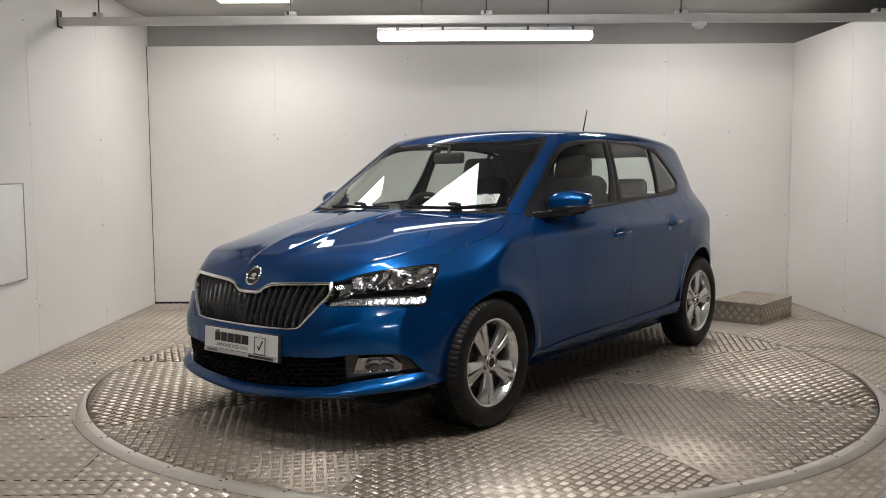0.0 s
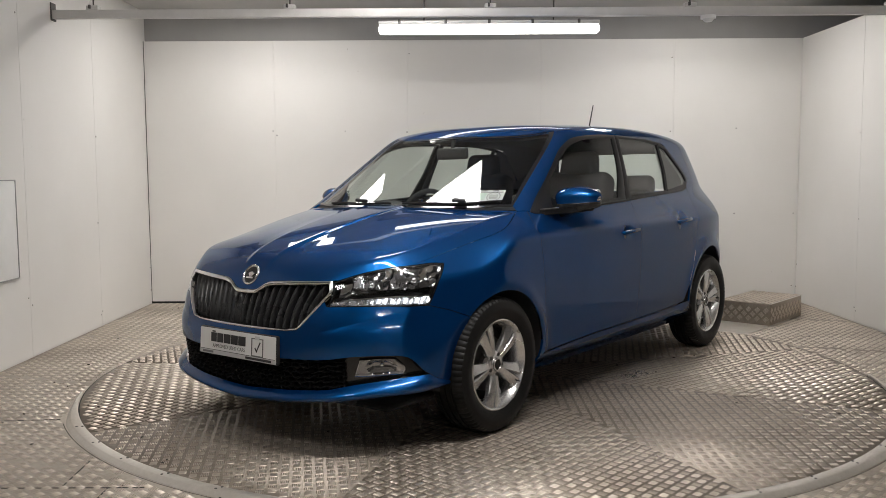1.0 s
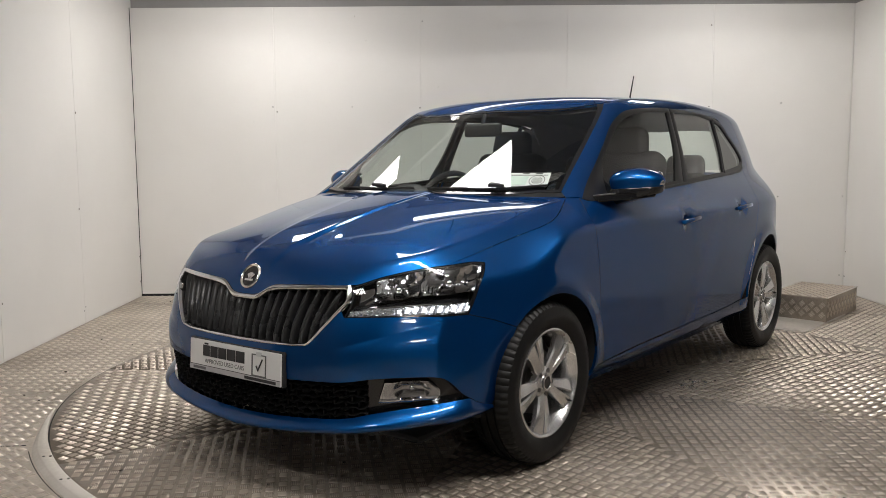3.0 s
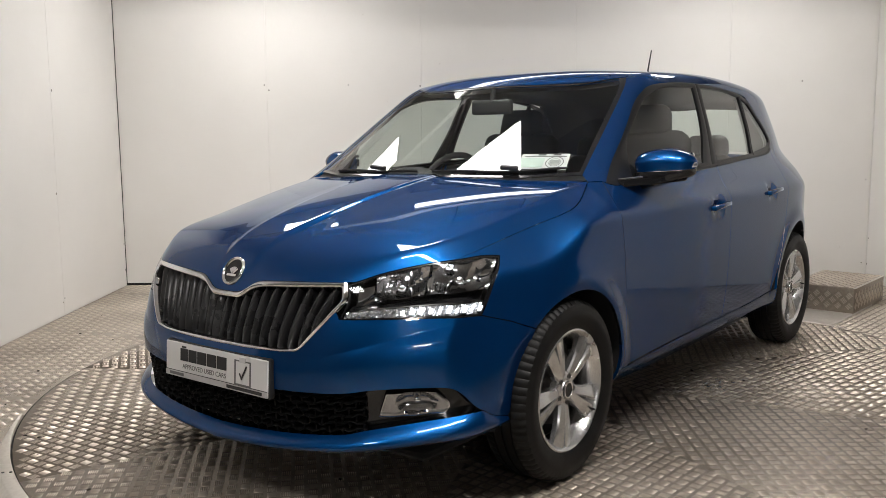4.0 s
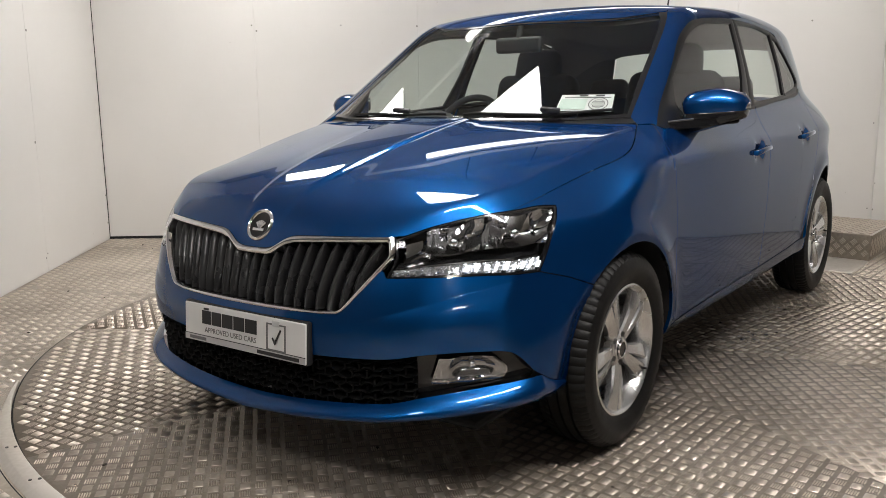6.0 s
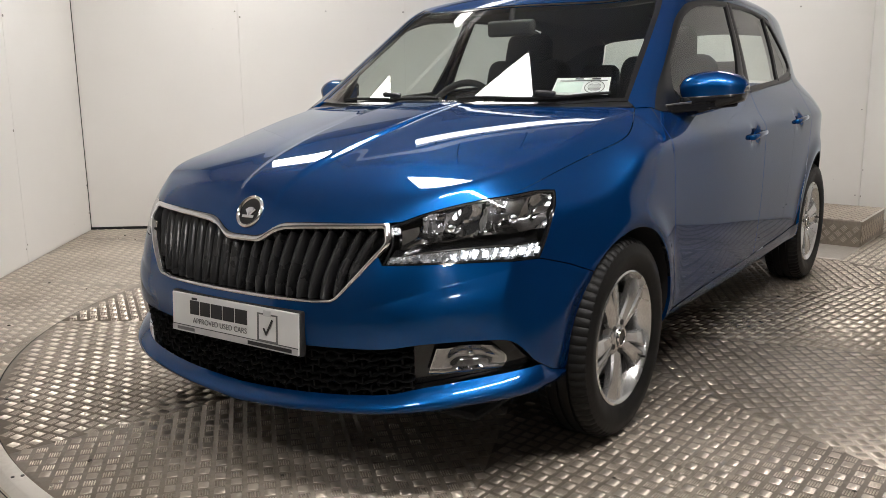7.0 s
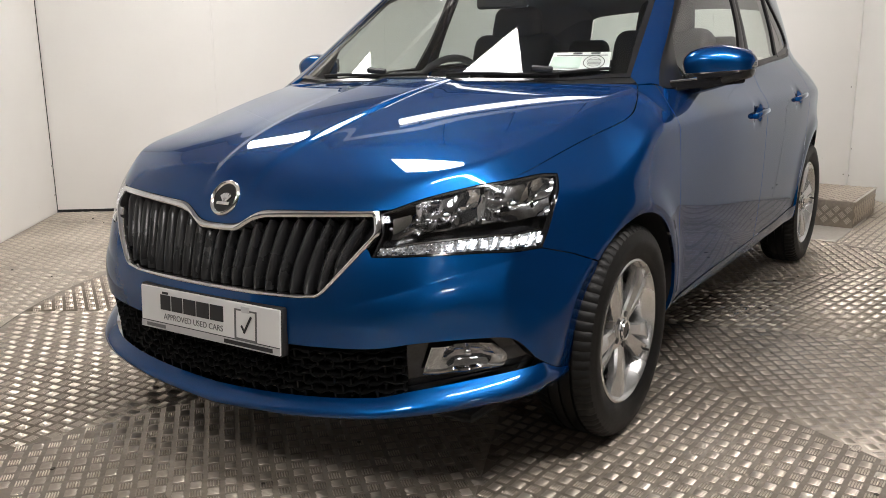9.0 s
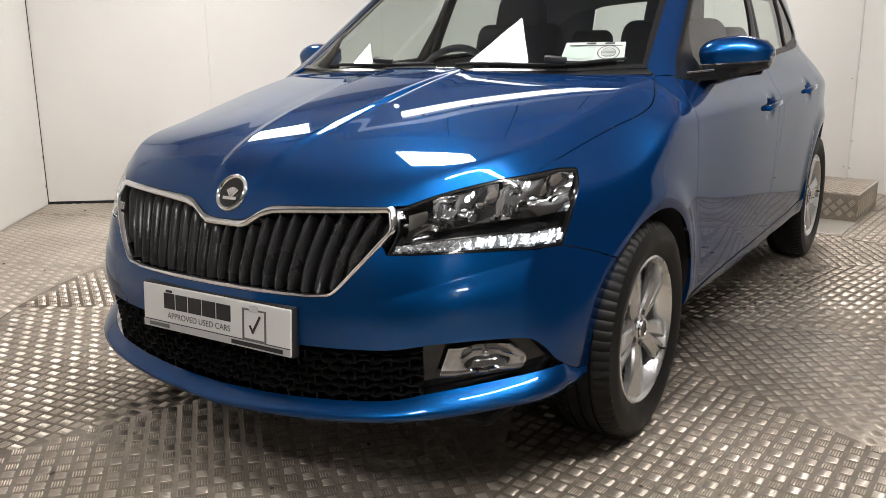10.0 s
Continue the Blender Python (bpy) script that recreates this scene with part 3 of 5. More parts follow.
p = coons(lip_low, lip_top, ahead([(0, 0.214), (0, 0.264)]), ahead([(71.6, 0.278), (71.6, 0.290)]), 70, 10)
p = snap(p)
v = np.linspace(0, 1, 10)[:, None]
n = slope(p)
p = p + n * np.interp(v, [0, 0.15, 0.3, 0.45, 0.6, 0.8, 1], [0.020, 0.032, 0.036, 0.036, 0.031, 0.018, 0.0])[..., None] * (1 - np.linspace(0, 1, 70) ** 5)[None, :, None]
sheet("bumper_lip", p, PAINT, BUMPER, mirror="join", flange=0.03)


def sides_loop(*sides, n=22):
    """One closed loop from four curves that follow each other, with n points each."""
    return np.vstack([again(c, n + 1)[:-1] for c in sides])


def frame_sheet(name, outer, inner, mat, parent, label="", off=0.0, bulge=0.0, rows=4, mirror="", closed=True, depth=0.012, snap_in=True):
    """A frame between two curves of equal length, raised by off, with a rounded face and turned-in rims."""
    v = np.linspace(0, 1, rows)[:, None, None]
    p = snap((1 - v) * outer[None] + v * inner[None])
    n = slope(p)
    n /= np.linalg.norm(n, axis=-1, keepdims=True)
    h = off + bulge * np.sin(math.pi * np.linspace(0, 1, rows))[:, None, None]
    q = p + n * h
    q = np.concatenate([(p[:1] - n[:1] * depth), q, (p[-1:] - n[-1:] * depth)], 0)
    if closed:
        q = np.concatenate([q, q[:, :1]], 1)
    if mirror == "join":
        q = np.concatenate([q[:, ::-1][:, :-1] * np.array([-1, 1, 1]), q], 1)
    nv, nu = q.shape[:2]
    f = grid_faces(nv, nu)
    vv = q.reshape(-1, 3)
    a, b, c, d = vv[f[len(f) // 2]]
    m = slope(a)
    if np.cross(b - a, d - a) @ m < 0:
        f = f[:, ::-1]
    ob = mesh_object(name, vv, f, mat, parent, label, smooth=35)
    if mirror == "copy":
        return ob, mesh_object(name, vv * np.array([-1, 1, 1]), f[:, ::-1], mat, parent, label, smooth=35)
    return ob


def pair(name, bm_of, mat, parent, label="", smooth=35):
    """A part and its mirror image on the car's other side; bm_of makes the near one."""
    out = []
    for s in (1, -1):
        bm = bm_of()
        if s < 0:
            bmesh.ops.transform(bm, matrix=Matrix.Diagonal((-1, 1, 1, 1)), verts=bm.verts)
            bmesh.ops.reverse_faces(bm, faces=bm.faces)
        out.append(part(name, bm, mat, parent if not isinstance(parent, (tuple, list)) else parent[0 if s > 0 else 1], label, smooth))
    return out


# ---- side windows: three panes a side, each in its black frame ----
def pane(parent, low, right, top, left, cell_low, cell_right, cell_top, cell_left):
    """Window pane and frame from (y, z) curves; the four run on from each other."""
    p = snap(coons(side(low), side(top[::-1]), side(left[::-1]), side(right), 16, 16), -0.006)
    g = sheet("window_pane", p, GLASS, CAR, "clear slightly green side window", flange=0, mirror="copy")
    for o, pr in zip(g, parent):
        o.parent = pr
        o.visible_shadow = False
    fr = frame_sheet("window_frame", sides_loop(side(cell_low), side(cell_right), side(cell_top), side(cell_left)), sides_loop(side(low), side(right), side(top), side(left)), FRAME_BLACK, CAR, "black window frame", off=-0.001, bulge=0.003, mirror="copy")
    for o, pr in zip(fr, parent):
        o.parent = pr


pane(DOORS_F, [(0.55, 1.008), (1.24, 1.042)], [(1.24, 1.042), (1.33, 1.20), (1.380, 1.384)], [(1.380, 1.384), (1.20, 1.380), (1.03, 1.366), (0.88, 1.328), (0.775, 1.272), (0.600, 1.150)], [(0.600, 1.150), (0.55, 1.008)],
     [(0.335, 0.997), (0.42, 0.986), (0.9, 1.006), (1.33, 1.028)], [(1.33, 1.028), (1.385, 1.20), (1.427, 1.404)], [(1.427, 1.404), (1.30, 1.4045), (1.08, 1.394), (0.935, 1.377), (0.862, 1.351), (0.775, 1.305), (0.640, 1.206), (0.485, 1.096)], [(0.485, 1.096), (0.335, 0.997)])
pane(DOORS_R, [(1.405, 1.048), (1.945, 1.070)], [(1.945, 1.070), (1.995, 1.20), (2.025, 1.360)], [(2.025, 1.360), (1.8, 1.382), (1.468, 1.386)], [(1.468, 1.386), (1.43, 1.20), (1.405, 1.048)],
     [(1.335, 1.028), (1.75, 1.047), (1.960, 1.056)], [(1.960, 1.056), (2.014, 1.20), (2.042, 1.377)], [(2.042, 1.377), (1.8, 1.395), (1.430, 1.404)], [(1.430, 1.404), (1.388, 1.20), (1.335, 1.028)])
pane(DOORS_R, [(1.985, 1.074), (2.315, 1.104)], [(2.315, 1.104), (2.358, 1.150), (2.150, 1.330)], [(2.150, 1.330), (2.055, 1.354)], [(2.055, 1.354), (2.026, 1.20), (1.985, 1.074)],
     [(1.963, 1.056), (2.215, 1.066), (2.345, 1.088)], [(2.345, 1.088), (2.392, 1.150), (2.160, 1.352)], [(2.160, 1.352), (2.045, 1.377)], [(2.045, 1.377), (2.017, 1.20), (1.963, 1.056)])
# belt strip under the windows
fr = frame_sheet("belt_strip", side([(0.43, 0.978), (0.9, 0.999), (1.36, 1.020)]), side([(0.43, 0.990), (0.9, 1.011), (1.36, 1.033)]), FRAME_BLACK, CAR, "black rubber strip below the window", off=0.004, bulge=0.003, mirror="copy", closed=False)
for o, pr in zip(fr, DOORS_F):
    o.parent = pr
fr = frame_sheet("belt_strip", side([(1.372, 1.020), (1.75, 1.040), (2.2, 1.058), (2.33, 1.080)]), side([(1.372, 1.033), (1.75, 1.052), (2.19, 1.070), (2.32, 1.094)]), FRAME_BLACK, CAR, "black rubber strip below the window", off=0.004, bulge=0.003, mirror="copy", closed=False)
for o, pr in zip(fr, DOORS_R):
    o.parent = pr

# black strips just under the doors' shut lines, put in for the gaps' shade
for c in (door_front, door_mid, door_rear):
    c = again(c, 60)
    w = np.array([0, 0.0045, 0])
    frame_sheet("door_seal", c - w, c + w, RUBBER, CAR, "black strip standing in for the shade in a door gap", off=-0.0007, rows=3, mirror="copy", closed=False, depth=0.008)

# black band round the windscreen
sl = above([(0.0, 0.130), (0.217, 0.146), (0.476, 0.210), (0.688, 0.312)])
frame_sheet("windscreen_seal", np.vstack([again(sl, 40), again(screen_side, 40)[1:], again(roof_front[::-1], 30)[1:]]),
            np.vstack([again(above([(0.0, 0.140), (0.217, 0.156), (0.470, 0.219), (0.672, 0.321)]), 40), again(above([(0.672, 0.321), (0.640, 0.48), (0.612, 0.65), (0.580, 0.81), (0.548, 0.875)]), 40)[1:], again(above([(0.548, 0.875), (0.41, 0.78), (0.217, 0.733), (0.0, 0.720)]), 30)[1:]]),
            BLACK_GLOSS, CAR, "black printed band round the windscreen", off=-0.002, mirror="join", closed=False, depth=0.004)
# scuttle below the windscreen
p = snap(coons(above([(0.0, 0.115), (0.217, 0.132), (0.476, 0.197), (0.71, 0.306)]), above([(0.0, 0.150), (0.217, 0.166), (0.476, 0.230), (0.700, 0.324)]), above([(0.0, 0.115), (0.0, 0.150)]), above([(0.71, 0.306), (0.700, 0.324)]), 30, 4), -0.012)
sheet("scuttle_panel", p, BLACK_PLASTIC, CAR, "black plastic scuttle panel", mirror="join")

# ---- cabin lining ----
p = snap(coons(roof_front, roof_back, above([(0.0, 0.735), (0.0, 1.6), (0.0, 2.82)]), roof_side, 20, 30), -0.035)
sheet("headliner", p, HEADLINER, CAR, "pale grey headliner", flange=0, mirror="join")
p = snap(coons(dlo_top, outer, line3([dlo_top[0], outer[0]], 8), line3([dlo_top[-1], [0.626, 2.62, 1.27], outer[-1]], 10), 60, 8), -0.03)
sheet("pillar_lining", p, HEADLINER, CAR, "grey pillar lining", flange=0, mirror="copy")
p = snap(coons(quarter_top, line3([dlo_top[-1], [0.626, 2.62, 1.27], outer[-1]], 10), side([(2.34, 1.088), (2.372, 1.115), (2.39, 1.150)]), line3([quarter_top[-1], [0.606, 2.86, 1.2], outer[-1]], 12), 12, 10), -0.03)
sheet("rear_pillar_lining", p, TRIM_DARK, CAR, flange=0, mirror="copy")
p = snap(coons(side([(1.99, 1.066), (2.335, 1.09)]), side([(2.05, 1.365), (2.165, 1.345)]), side([(1.99, 1.066), (2.03, 1.20), (2.05, 1.365)]), side([(2.335, 1.09), (2.375, 1.150), (2.165, 1.345)]), 14, 12), -0.032)
sheet("quarter_lining", p, HEADLINER, CAR, "grey lining behind the rear quarter window", flange=0, mirror="copy")
p = snap(coons(side([(0.36, 0.25), (1.2, 0.25), (2.1, 0.25)]), side([(0.43, 0.98), (1.375, 1.024), (2.215, 1.06)]), side([(0.36, 0.25), (0.43, 0.98)]), side([(2.1, 0.25), (2.215, 1.06)]), 24, 12), -0.075)
sheet("door_lining", p, TRIM_DARK, CAR, "dark plastic door lining", flange=0.06, mirror="copy")
part("floor_pan", box_bm(-0.62, -0.55, 0.165, 0.62, 2.95, 0.20, 0.02), DARK, CAR, "dark underside and floor pan")
part("bulkhead", box_bm(-0.60, 0.33, 0.2, 0.60, 0.36, 0.93, 0.005), DARK, CAR)
part("engine_block", box_bm(-0.42, -0.52, 0.2, 0.42, 0.3, 0.70, 0.04), DARK, CAR)
part("crash_beam", box_bm(-0.50, -0.66, 0.20, 0.50, -0.60, 0.62, 0.02), DARK, CAR)
part("boot_floor", box_bm(-0.55, 2.3, 0.5, 0.55, 2.95, 0.53, 0.01), TRIM_DARK, CAR)

# dashboard
prof = spline([(0.20, 0.955), (0.34, 0.975), (0.52, 0.975), (0.66, 0.955), (0.735, 0.905), (0.745, 0.78), (0.70, 0.60), (0.62, 0.45)], 26)
xs = np.linspace(-0.665, 0.665, 60)
p = np.zeros((26, 60, 3))
p[..., 0] = xs[None]
p[..., 1] = prof[:, :1] + 0.13 * (np.abs(xs) / 0.665)[None] ** 2 * np.clip((0.6 - prof[:, :1]) / 0.4, 0, 1)
p[..., 2] = prof[:, 1:] + 0.075 * np.exp(-((xs[None] + 0.39) / 0.15) ** 4) * np.exp(-((prof[:, :1] - 0.63) / 0.11) ** 2)
mesh_object("dashboard", p.reshape(-1, 3), grid_faces(26, 60), TRIM_DARK, CAR, "black grained dashboard", smooth=50)
m = pose(-0.39, 0.90, 0.93, 62, 0, 0)
v, f = [], []
ring = [(math.cos(a), math.sin(a)) for a in np.linspace(0, 2 * math.pi, 48, endpoint=False)]
tube = [(math.cos(a), math.sin(a)) for a in np.linspace(0, 2 * math.pi, 12, endpoint=False)]
for c, s in ring:
    for u, w in tube:
        v.append(m @ Vector(((0.178 + 0.016 * u) * c, (0.178 + 0.016 * u) * s, 0.014 * w)))
f = [(i * 12 + j, ((i + 1) % 48) * 12 + j, ((i + 1) % 48) * 12 + (j + 1) % 12, i * 12 + (j + 1) % 12) for i in range(48) for j in range(12)]
STEER = mesh_object("steering_wheel", v, f, TRIM_DARK, CAR, "black leather steering wheel", smooth=60)
part("steering_hub", join_bm(box_bm(-0.07, -0.06, -0.03, 0.07, 0.06, 0.01, 0.02, 3, m), box_bm(-0.17, -0.02, -0.018, 0.17, 0.02, 0.0, 0.006, 2, m), box_bm(-0.025, -0.17, -0.018, 0.025, 0, 0.0, 0.006, 2, m)), TRIM_DARK, STEER)
part("interior_mirror", box_bm(-0.11, 0.705, 1.272, 0.11, 0.735, 1.338, 0.014, 3), BLACK_PLASTIC, CAR, "black interior mirror")
part("mirror_stalk", cyl_bm((0, 0.72, 1.33), (0, 0.735, 1.385), 0.012), BLACK_PLASTIC, CAR)


def cushion(w, d, h, bevel, m, sag=0.0):
    bm = box_bm(-w / 2, -d / 2, -h / 2, w / 2, d / 2, h / 2, bevel, 4)
    for vv in bm.verts:
        vv.co.x *= 1 - 0.12 * (vv.co.z / h + 0.5) ** 2
    bmesh.ops.transform(bm, matrix=m, verts=bm.verts)
    return bm


for sx in (0.37, -0.37):
    part("seat_cushion", cushion(0.50, 0.50, 0.18, 0.06, pose(sx, 1.18, 0.47, 8, 0, 0)), CLOTH, CAR, "dark cloth front seat cushion")
    part("seat_backrest", cushion(0.50, 0.15, 0.74, 0.06, pose(sx, 1.445, 0.83, -16, 0, 0)), CLOTH, CAR, "dark cloth front seat backrest")
    hr = part("headrest", cushion(0.26, 0.10, 0.17, 0.045, pose(sx, 1.535, 1.235, -12, 0, 0)), CLOTH, CAR, "dark cloth headrest")
    for px in (-0.07, 0.07):
        part("headrest_post", cyl_bm((sx + px, 1.50, 1.08), (sx + px, 1.52, 1.17), 0.006, n=10), CHROME, hr)
part("rear_bench_back", cushion(1.18, 0.16, 0.56, 0.06, pose(0, 2.28, 0.78, -18, 0, 0)), CLOTH, CAR, "dark cloth rear bench")
part("rear_bench_cushion", cushion(1.20, 0.50, 0.18, 0.06, pose(0, 1.98, 0.46, 6, 0, 0)), CLOTH, CAR)
for sx in (0.36, -0.36):
    part("rear_headrest", cushion(0.25, 0.09, 0.13, 0.04, pose(sx, 2.36, 1.10, -12, 0, 0)), CLOTH, CAR)

# licence paper behind the windscreen
c = [snap(np.array(q), -0.012) for q in ((0.425, 0.255, 1.058), (0.612, 0.320, 1.053), (0.586, 0.402, 1.111), (0.410, 0.338, 1.111))]
PAPER_OB = mesh_object("licence_paper", c, [(0, 1, 2, 3)], PAPER, CAR, "white printed paper inside the windscreen", smooth=0)


def on_paper(u0, v0, u1, v1, lift=0.003):
    """A flat patch on the paper, by fractions of its width and height."""
    q = [np.array(k) for k in c]
    at = lambda u, v: (1 - v) * ((1 - u) * q[0] + u * q[1]) + v * ((1 - u) * q[3] + u * q[2])
    n = np.cross(q[1] - q[0], q[3] - q[0])
    n /= np.linalg.norm(n)
    return [at(u, v) + n * lift for u, v in ((u0, v0), (u1, v0), (u1, v1), (u0, v1))]


GREEN_TINT = plain("pale_green_paper", (0.62, 0.72, 0.66), 0.7, vary=0.03)
mesh_object("printed_field", on_paper(0.03, 0.08, 0.52, 0.70), [(0, 1, 2, 3)], GREEN_TINT, PAPER_OB, smooth=0)
mesh_object("printed_line", on_paper(0.08, 0.76, 0.95, 0.80), [(0, 1, 2, 3)], INK, PAPER_OB, smooth=0)
for u in (0.35, 0.66):
    mesh_object("printed_bar", on_paper(u, 0.86, u + 0.16, 0.94), [(0, 1, 2, 3)], INK, PAPER_OB, smooth=0)
q0 = on_paper(0, 0, 1, 1, 0.004)
uu = lambda u, v: (1 - v) * ((1 - u) * q0[0] + u * q0[1]) + v * ((1 - u) * q0[3] + u * q0[2])
for r0, r1 in ((0.30, 0.33), (0.20, 0.215)):
    rv = [uu(0.74 + 0.55 * r * math.cos(a), 0.40 + 1.12 * r * math.sin(a)) for a in np.linspace(0, 2 * math.pi, 28, endpoint=False) for r in (r0, r1)]
    mesh_object("printed_ring", rv, [(2 * i, 2 * i + 1, (2 * i + 3) % 56, (2 * i + 2) % 56) for i in range(28)], GREY_INK, PAPER_OB, smooth=0)
for k in range(5):
    mesh_object("printed_bar", on_paper(0.64, 0.24 + 0.07 * k, 0.84, 0.265 + 0.07 * k), [(0, 1, 2, 3)], GREY_INK, PAPER_OB, smooth=0)

# wipers
for pts in ([(0.62, 0.318), (0.40, 0.212), (0.10, 0.160)], [(0.02, 0.158), (-0.20, 0.168), (-0.50, 0.240)]):
    q = spline(pts, 24)
    sk = found(np.c_[q, np.full(24, 0.35)], np.c_[q, np.full(24, 1.8)])
    n = slope(sk)
    blade = bmesh.new()
    rings = []
    for a, b in zip(sk, n):
        rings.append([blade.verts.new(a + b * h + np.array([0, s, 0])) for h, s in ((-0.004, -0.003), (0.003, -0.004), (0.006, 0.0), (0.003, 0.004), (-0.004, 0.003))])
    for r0, r1 in zip(rings, rings[1:]):
        for i in range(5):
            blade.faces.new((r0[i], r0[(i + 1) % 5], r1[(i + 1) % 5], r1[i]))
    wp = part("wiper_blade", blade, BLACK_PLASTIC, CAR, "black wiper blade at rest")
    mid = sk[9] + n[9] * 0.016
    part("wiper_arm", box_bm(-0.035, -0.010, -0.008, 0.035, 0.010, 0.010, 0.006, 2, Matrix.Translation(mid) @ Euler((0.3, 0.1, 0.35)).to_matrix().to_4x4()), BLACK_PLASTIC, wp)

# aerial
AER = part("aerial", cyl_bm((0, 2.285, 1.43), (0, 2.375, 1.672), 0.0065, 0.0035, 12), BLACK_PLASTIC, CAR, "black roof aerial")
part("aerial_foot", cyl_bm((0, 2.27, 1.42), (0, 2.30, 1.455), 0.03, 0.012, 16), BLACK_PLASTIC, AER)

# ---- grille ----
top_out = ahead(grille_edge + [(35.1, 0.744)], 60)
frame_out = np.vstack([top_out, ahead([(35.5, 0.741), (35.6, 0.70), (34.2, 0.676)], 10), ahead([(33.4, 0.664), (29.0, 0.598), (25.8, 0.551), (24.4, 0.538)], 24), ahead([(20.7, 0.532), (10.2, 0.528), (0, 0.527)], 30)])
frame_in = np.vstack([ahead([(0, 0.672), (4.0, 0.673), (5.8, 0.678), (8.0, 0.695), (10.4, 0.708), (15.3, 0.717), (34.0, 0.731)], 60), ahead([(34.4, 0.729), (34.4, 0.70), (33.6, 0.682)], 10), ahead([(32.7, 0.670), (28.4, 0.604), (25.3, 0.557), (24.1, 0.547)], 24), ahead([(20.7, 0.541), (10.1, 0.540), (0, 0.539)], 30)])
GRILLE = frame_sheet("radiator_grille", frame_out, frame_in, CHROME, CAR, "black ribbed radiator grille in a chrome frame", off=0.002, bulge=0.006, rows=7, mirror="join", closed=False, depth=0.03)
p = snap(coons(ahead([(0, 0.545), (22.5, 0.553), (32.5, 0.675), (33, 0.685)], 40), ahead([(0, 0.665), (6.0, 0.672), (9.0, 0.695), (13.8, 0.709), (33.4, 0.722)], 40), ahead([(0, 0.545), (0, 0.665)]), ahead([(33.0, 0.685), (33.4, 0.722)]), 40, 12), -0.045)
sheet("grille_backing", p, GRILLE_BLACK, GRILLE, flange=0, mirror="join")
t_in = np.array([(0, 0.672), (5.8, 0.678), (8.0, 0.694), (10.4, 0.706), (15.3, 0.716), (34.0, 0.729)])
b_in = np.array([(0, 0.541), (20.7, 0.543), (24.1, 0.549), (25.3, 0.560), (33.6, 0.684)])
for k in range(-10, 11):
    tb, tt = abs(k) * 2.72, min(abs(k) * 3.28, 33.4)
    z0, z1 = np.interp(tb, b_in[:, 0], b_in[:, 1]), np.interp(tt, t_in[:, 0], t_in[:, 1])
    s = 1 if k >= 0 else -1
    cl = ahead([(tb, z0), (tb + 0.35 * (tt - tb), z0 + 0.45 * (z1 - z0)), (tt, z1)], 12)
    cl = snap(cl, -0.006 - 0.012 * 0)
    n = slope(cl)
    n /= np.linalg.norm(n, axis=1, keepdims=True)
    tg = np.gradient(cl, axis=0)
    tg /= np.linalg.norm(tg, axis=1, keepdims=True)
    bi = np.cross(tg, n)
    taper = np.r_[0.55, 0.85, np.ones(8), 0.9, 0.6][:, None]
    cross = [(-0.0185, -0.040), (-0.0180, -0.017), (-0.0130, -0.007), (-0.003, -0.0008), (0.002, 0.0), (0.0055, -0.003), (0.0085, -0.016), (0.0095, -0.040)]
    q = np.stack([cl + bi * (u * taper) + n * (w - 0.008 * (1 - taper)) for u, w in cross], 1)
    q[..., 0] *= s
    mesh_object("grille_slat", q.reshape(-1, 3), grid_faces(12, 8) if s > 0 else grid_faces(12, 8)[:, ::-1], GRILLE_BLACK, GRILLE, smooth=50)

# badge on the bonnet's nose: a plain round disc with a fan-shaped mark
bc = snap(np.array([0.0, -0.760, 0.750]))
bn = slope(bc)
bm4 = Matrix.Translation(bc) @ Vector(bn).to_track_quat("Z", "Y").to_matrix().to_4x4()
v, f = revolve([(0.0, 0.038), (0.006, 0.040), (0.008, 0.044), (0.006, 0.048), (0.0, 0.050), (-0.01, 0.050)], 48)
rot = bm4 @ Euler((0, -math.pi / 2, 0)).to_matrix().to_4x4()
BADGE = mesh_object("badge", [rot @ Vector(k) for k in v], f, CHROME, CAR, "round chrome badge with a plain mark", smooth=50)
part("badge_field", cyl_bm(bm4 @ Vector((0, 0, -0.002)), bm4 @ Vector((0, 0, 0.002)), 0.040, n=40), BLACK_GLOSS, BADGE)
fan = join_bm(*[box_bm(-0.004, -0.001, 0.002, 0.004, 0.026, 0.005, 0.001, 1, bm4 @ pose(0.004, -0.012, 0, 0, 0, a)) for a in (-42, -20, 2, 24, 44)], box_bm(-0.022, -0.020, 0.002, 0.024, -0.011, 0.005, 0.001, 1, bm4))
part("badge_mark", fan, CHROME, BADGE)

# ---- headlamps ----
LN = 40
lamp_grid = coons(lamp_low, lamp_top, lamp_in, lamp_out, LN, 20)


def lamp_patch(u0, u1, v0, v1, off, nu=24, nv=8, wave=None):
    """A grid inside the lamp, by fractions across and up, set back from the lens."""
    U, V = np.meshgrid(np.linspace(u0, u1, nu), np.linspace(v0, v1, nv))
    fu, fv = U * (LN - 1), V * 19
    i, j = np.clip(fu.astype(int), 0, LN - 2), np.clip(fv.astype(int), 0, 18)
    a, b = (fu - i)[..., None], (fv - j)[..., None]
    q = (1 - b) * ((1 - a) * lamp_grid[j, i] + a * lamp_grid[j, i + 1]) + b * ((1 - a) * lamp_grid[j + 1, i] + a * lamp_grid[j + 1, i + 1])
    q = snap(q)
    n = slope(q)
    n /= np.linalg.norm(n, axis=-1, keepdims=True)
    return q + n * (off if wave is None else off + wave(U, V))[..., None] if not np.isscalar(off) or wave is not None else q + n * off


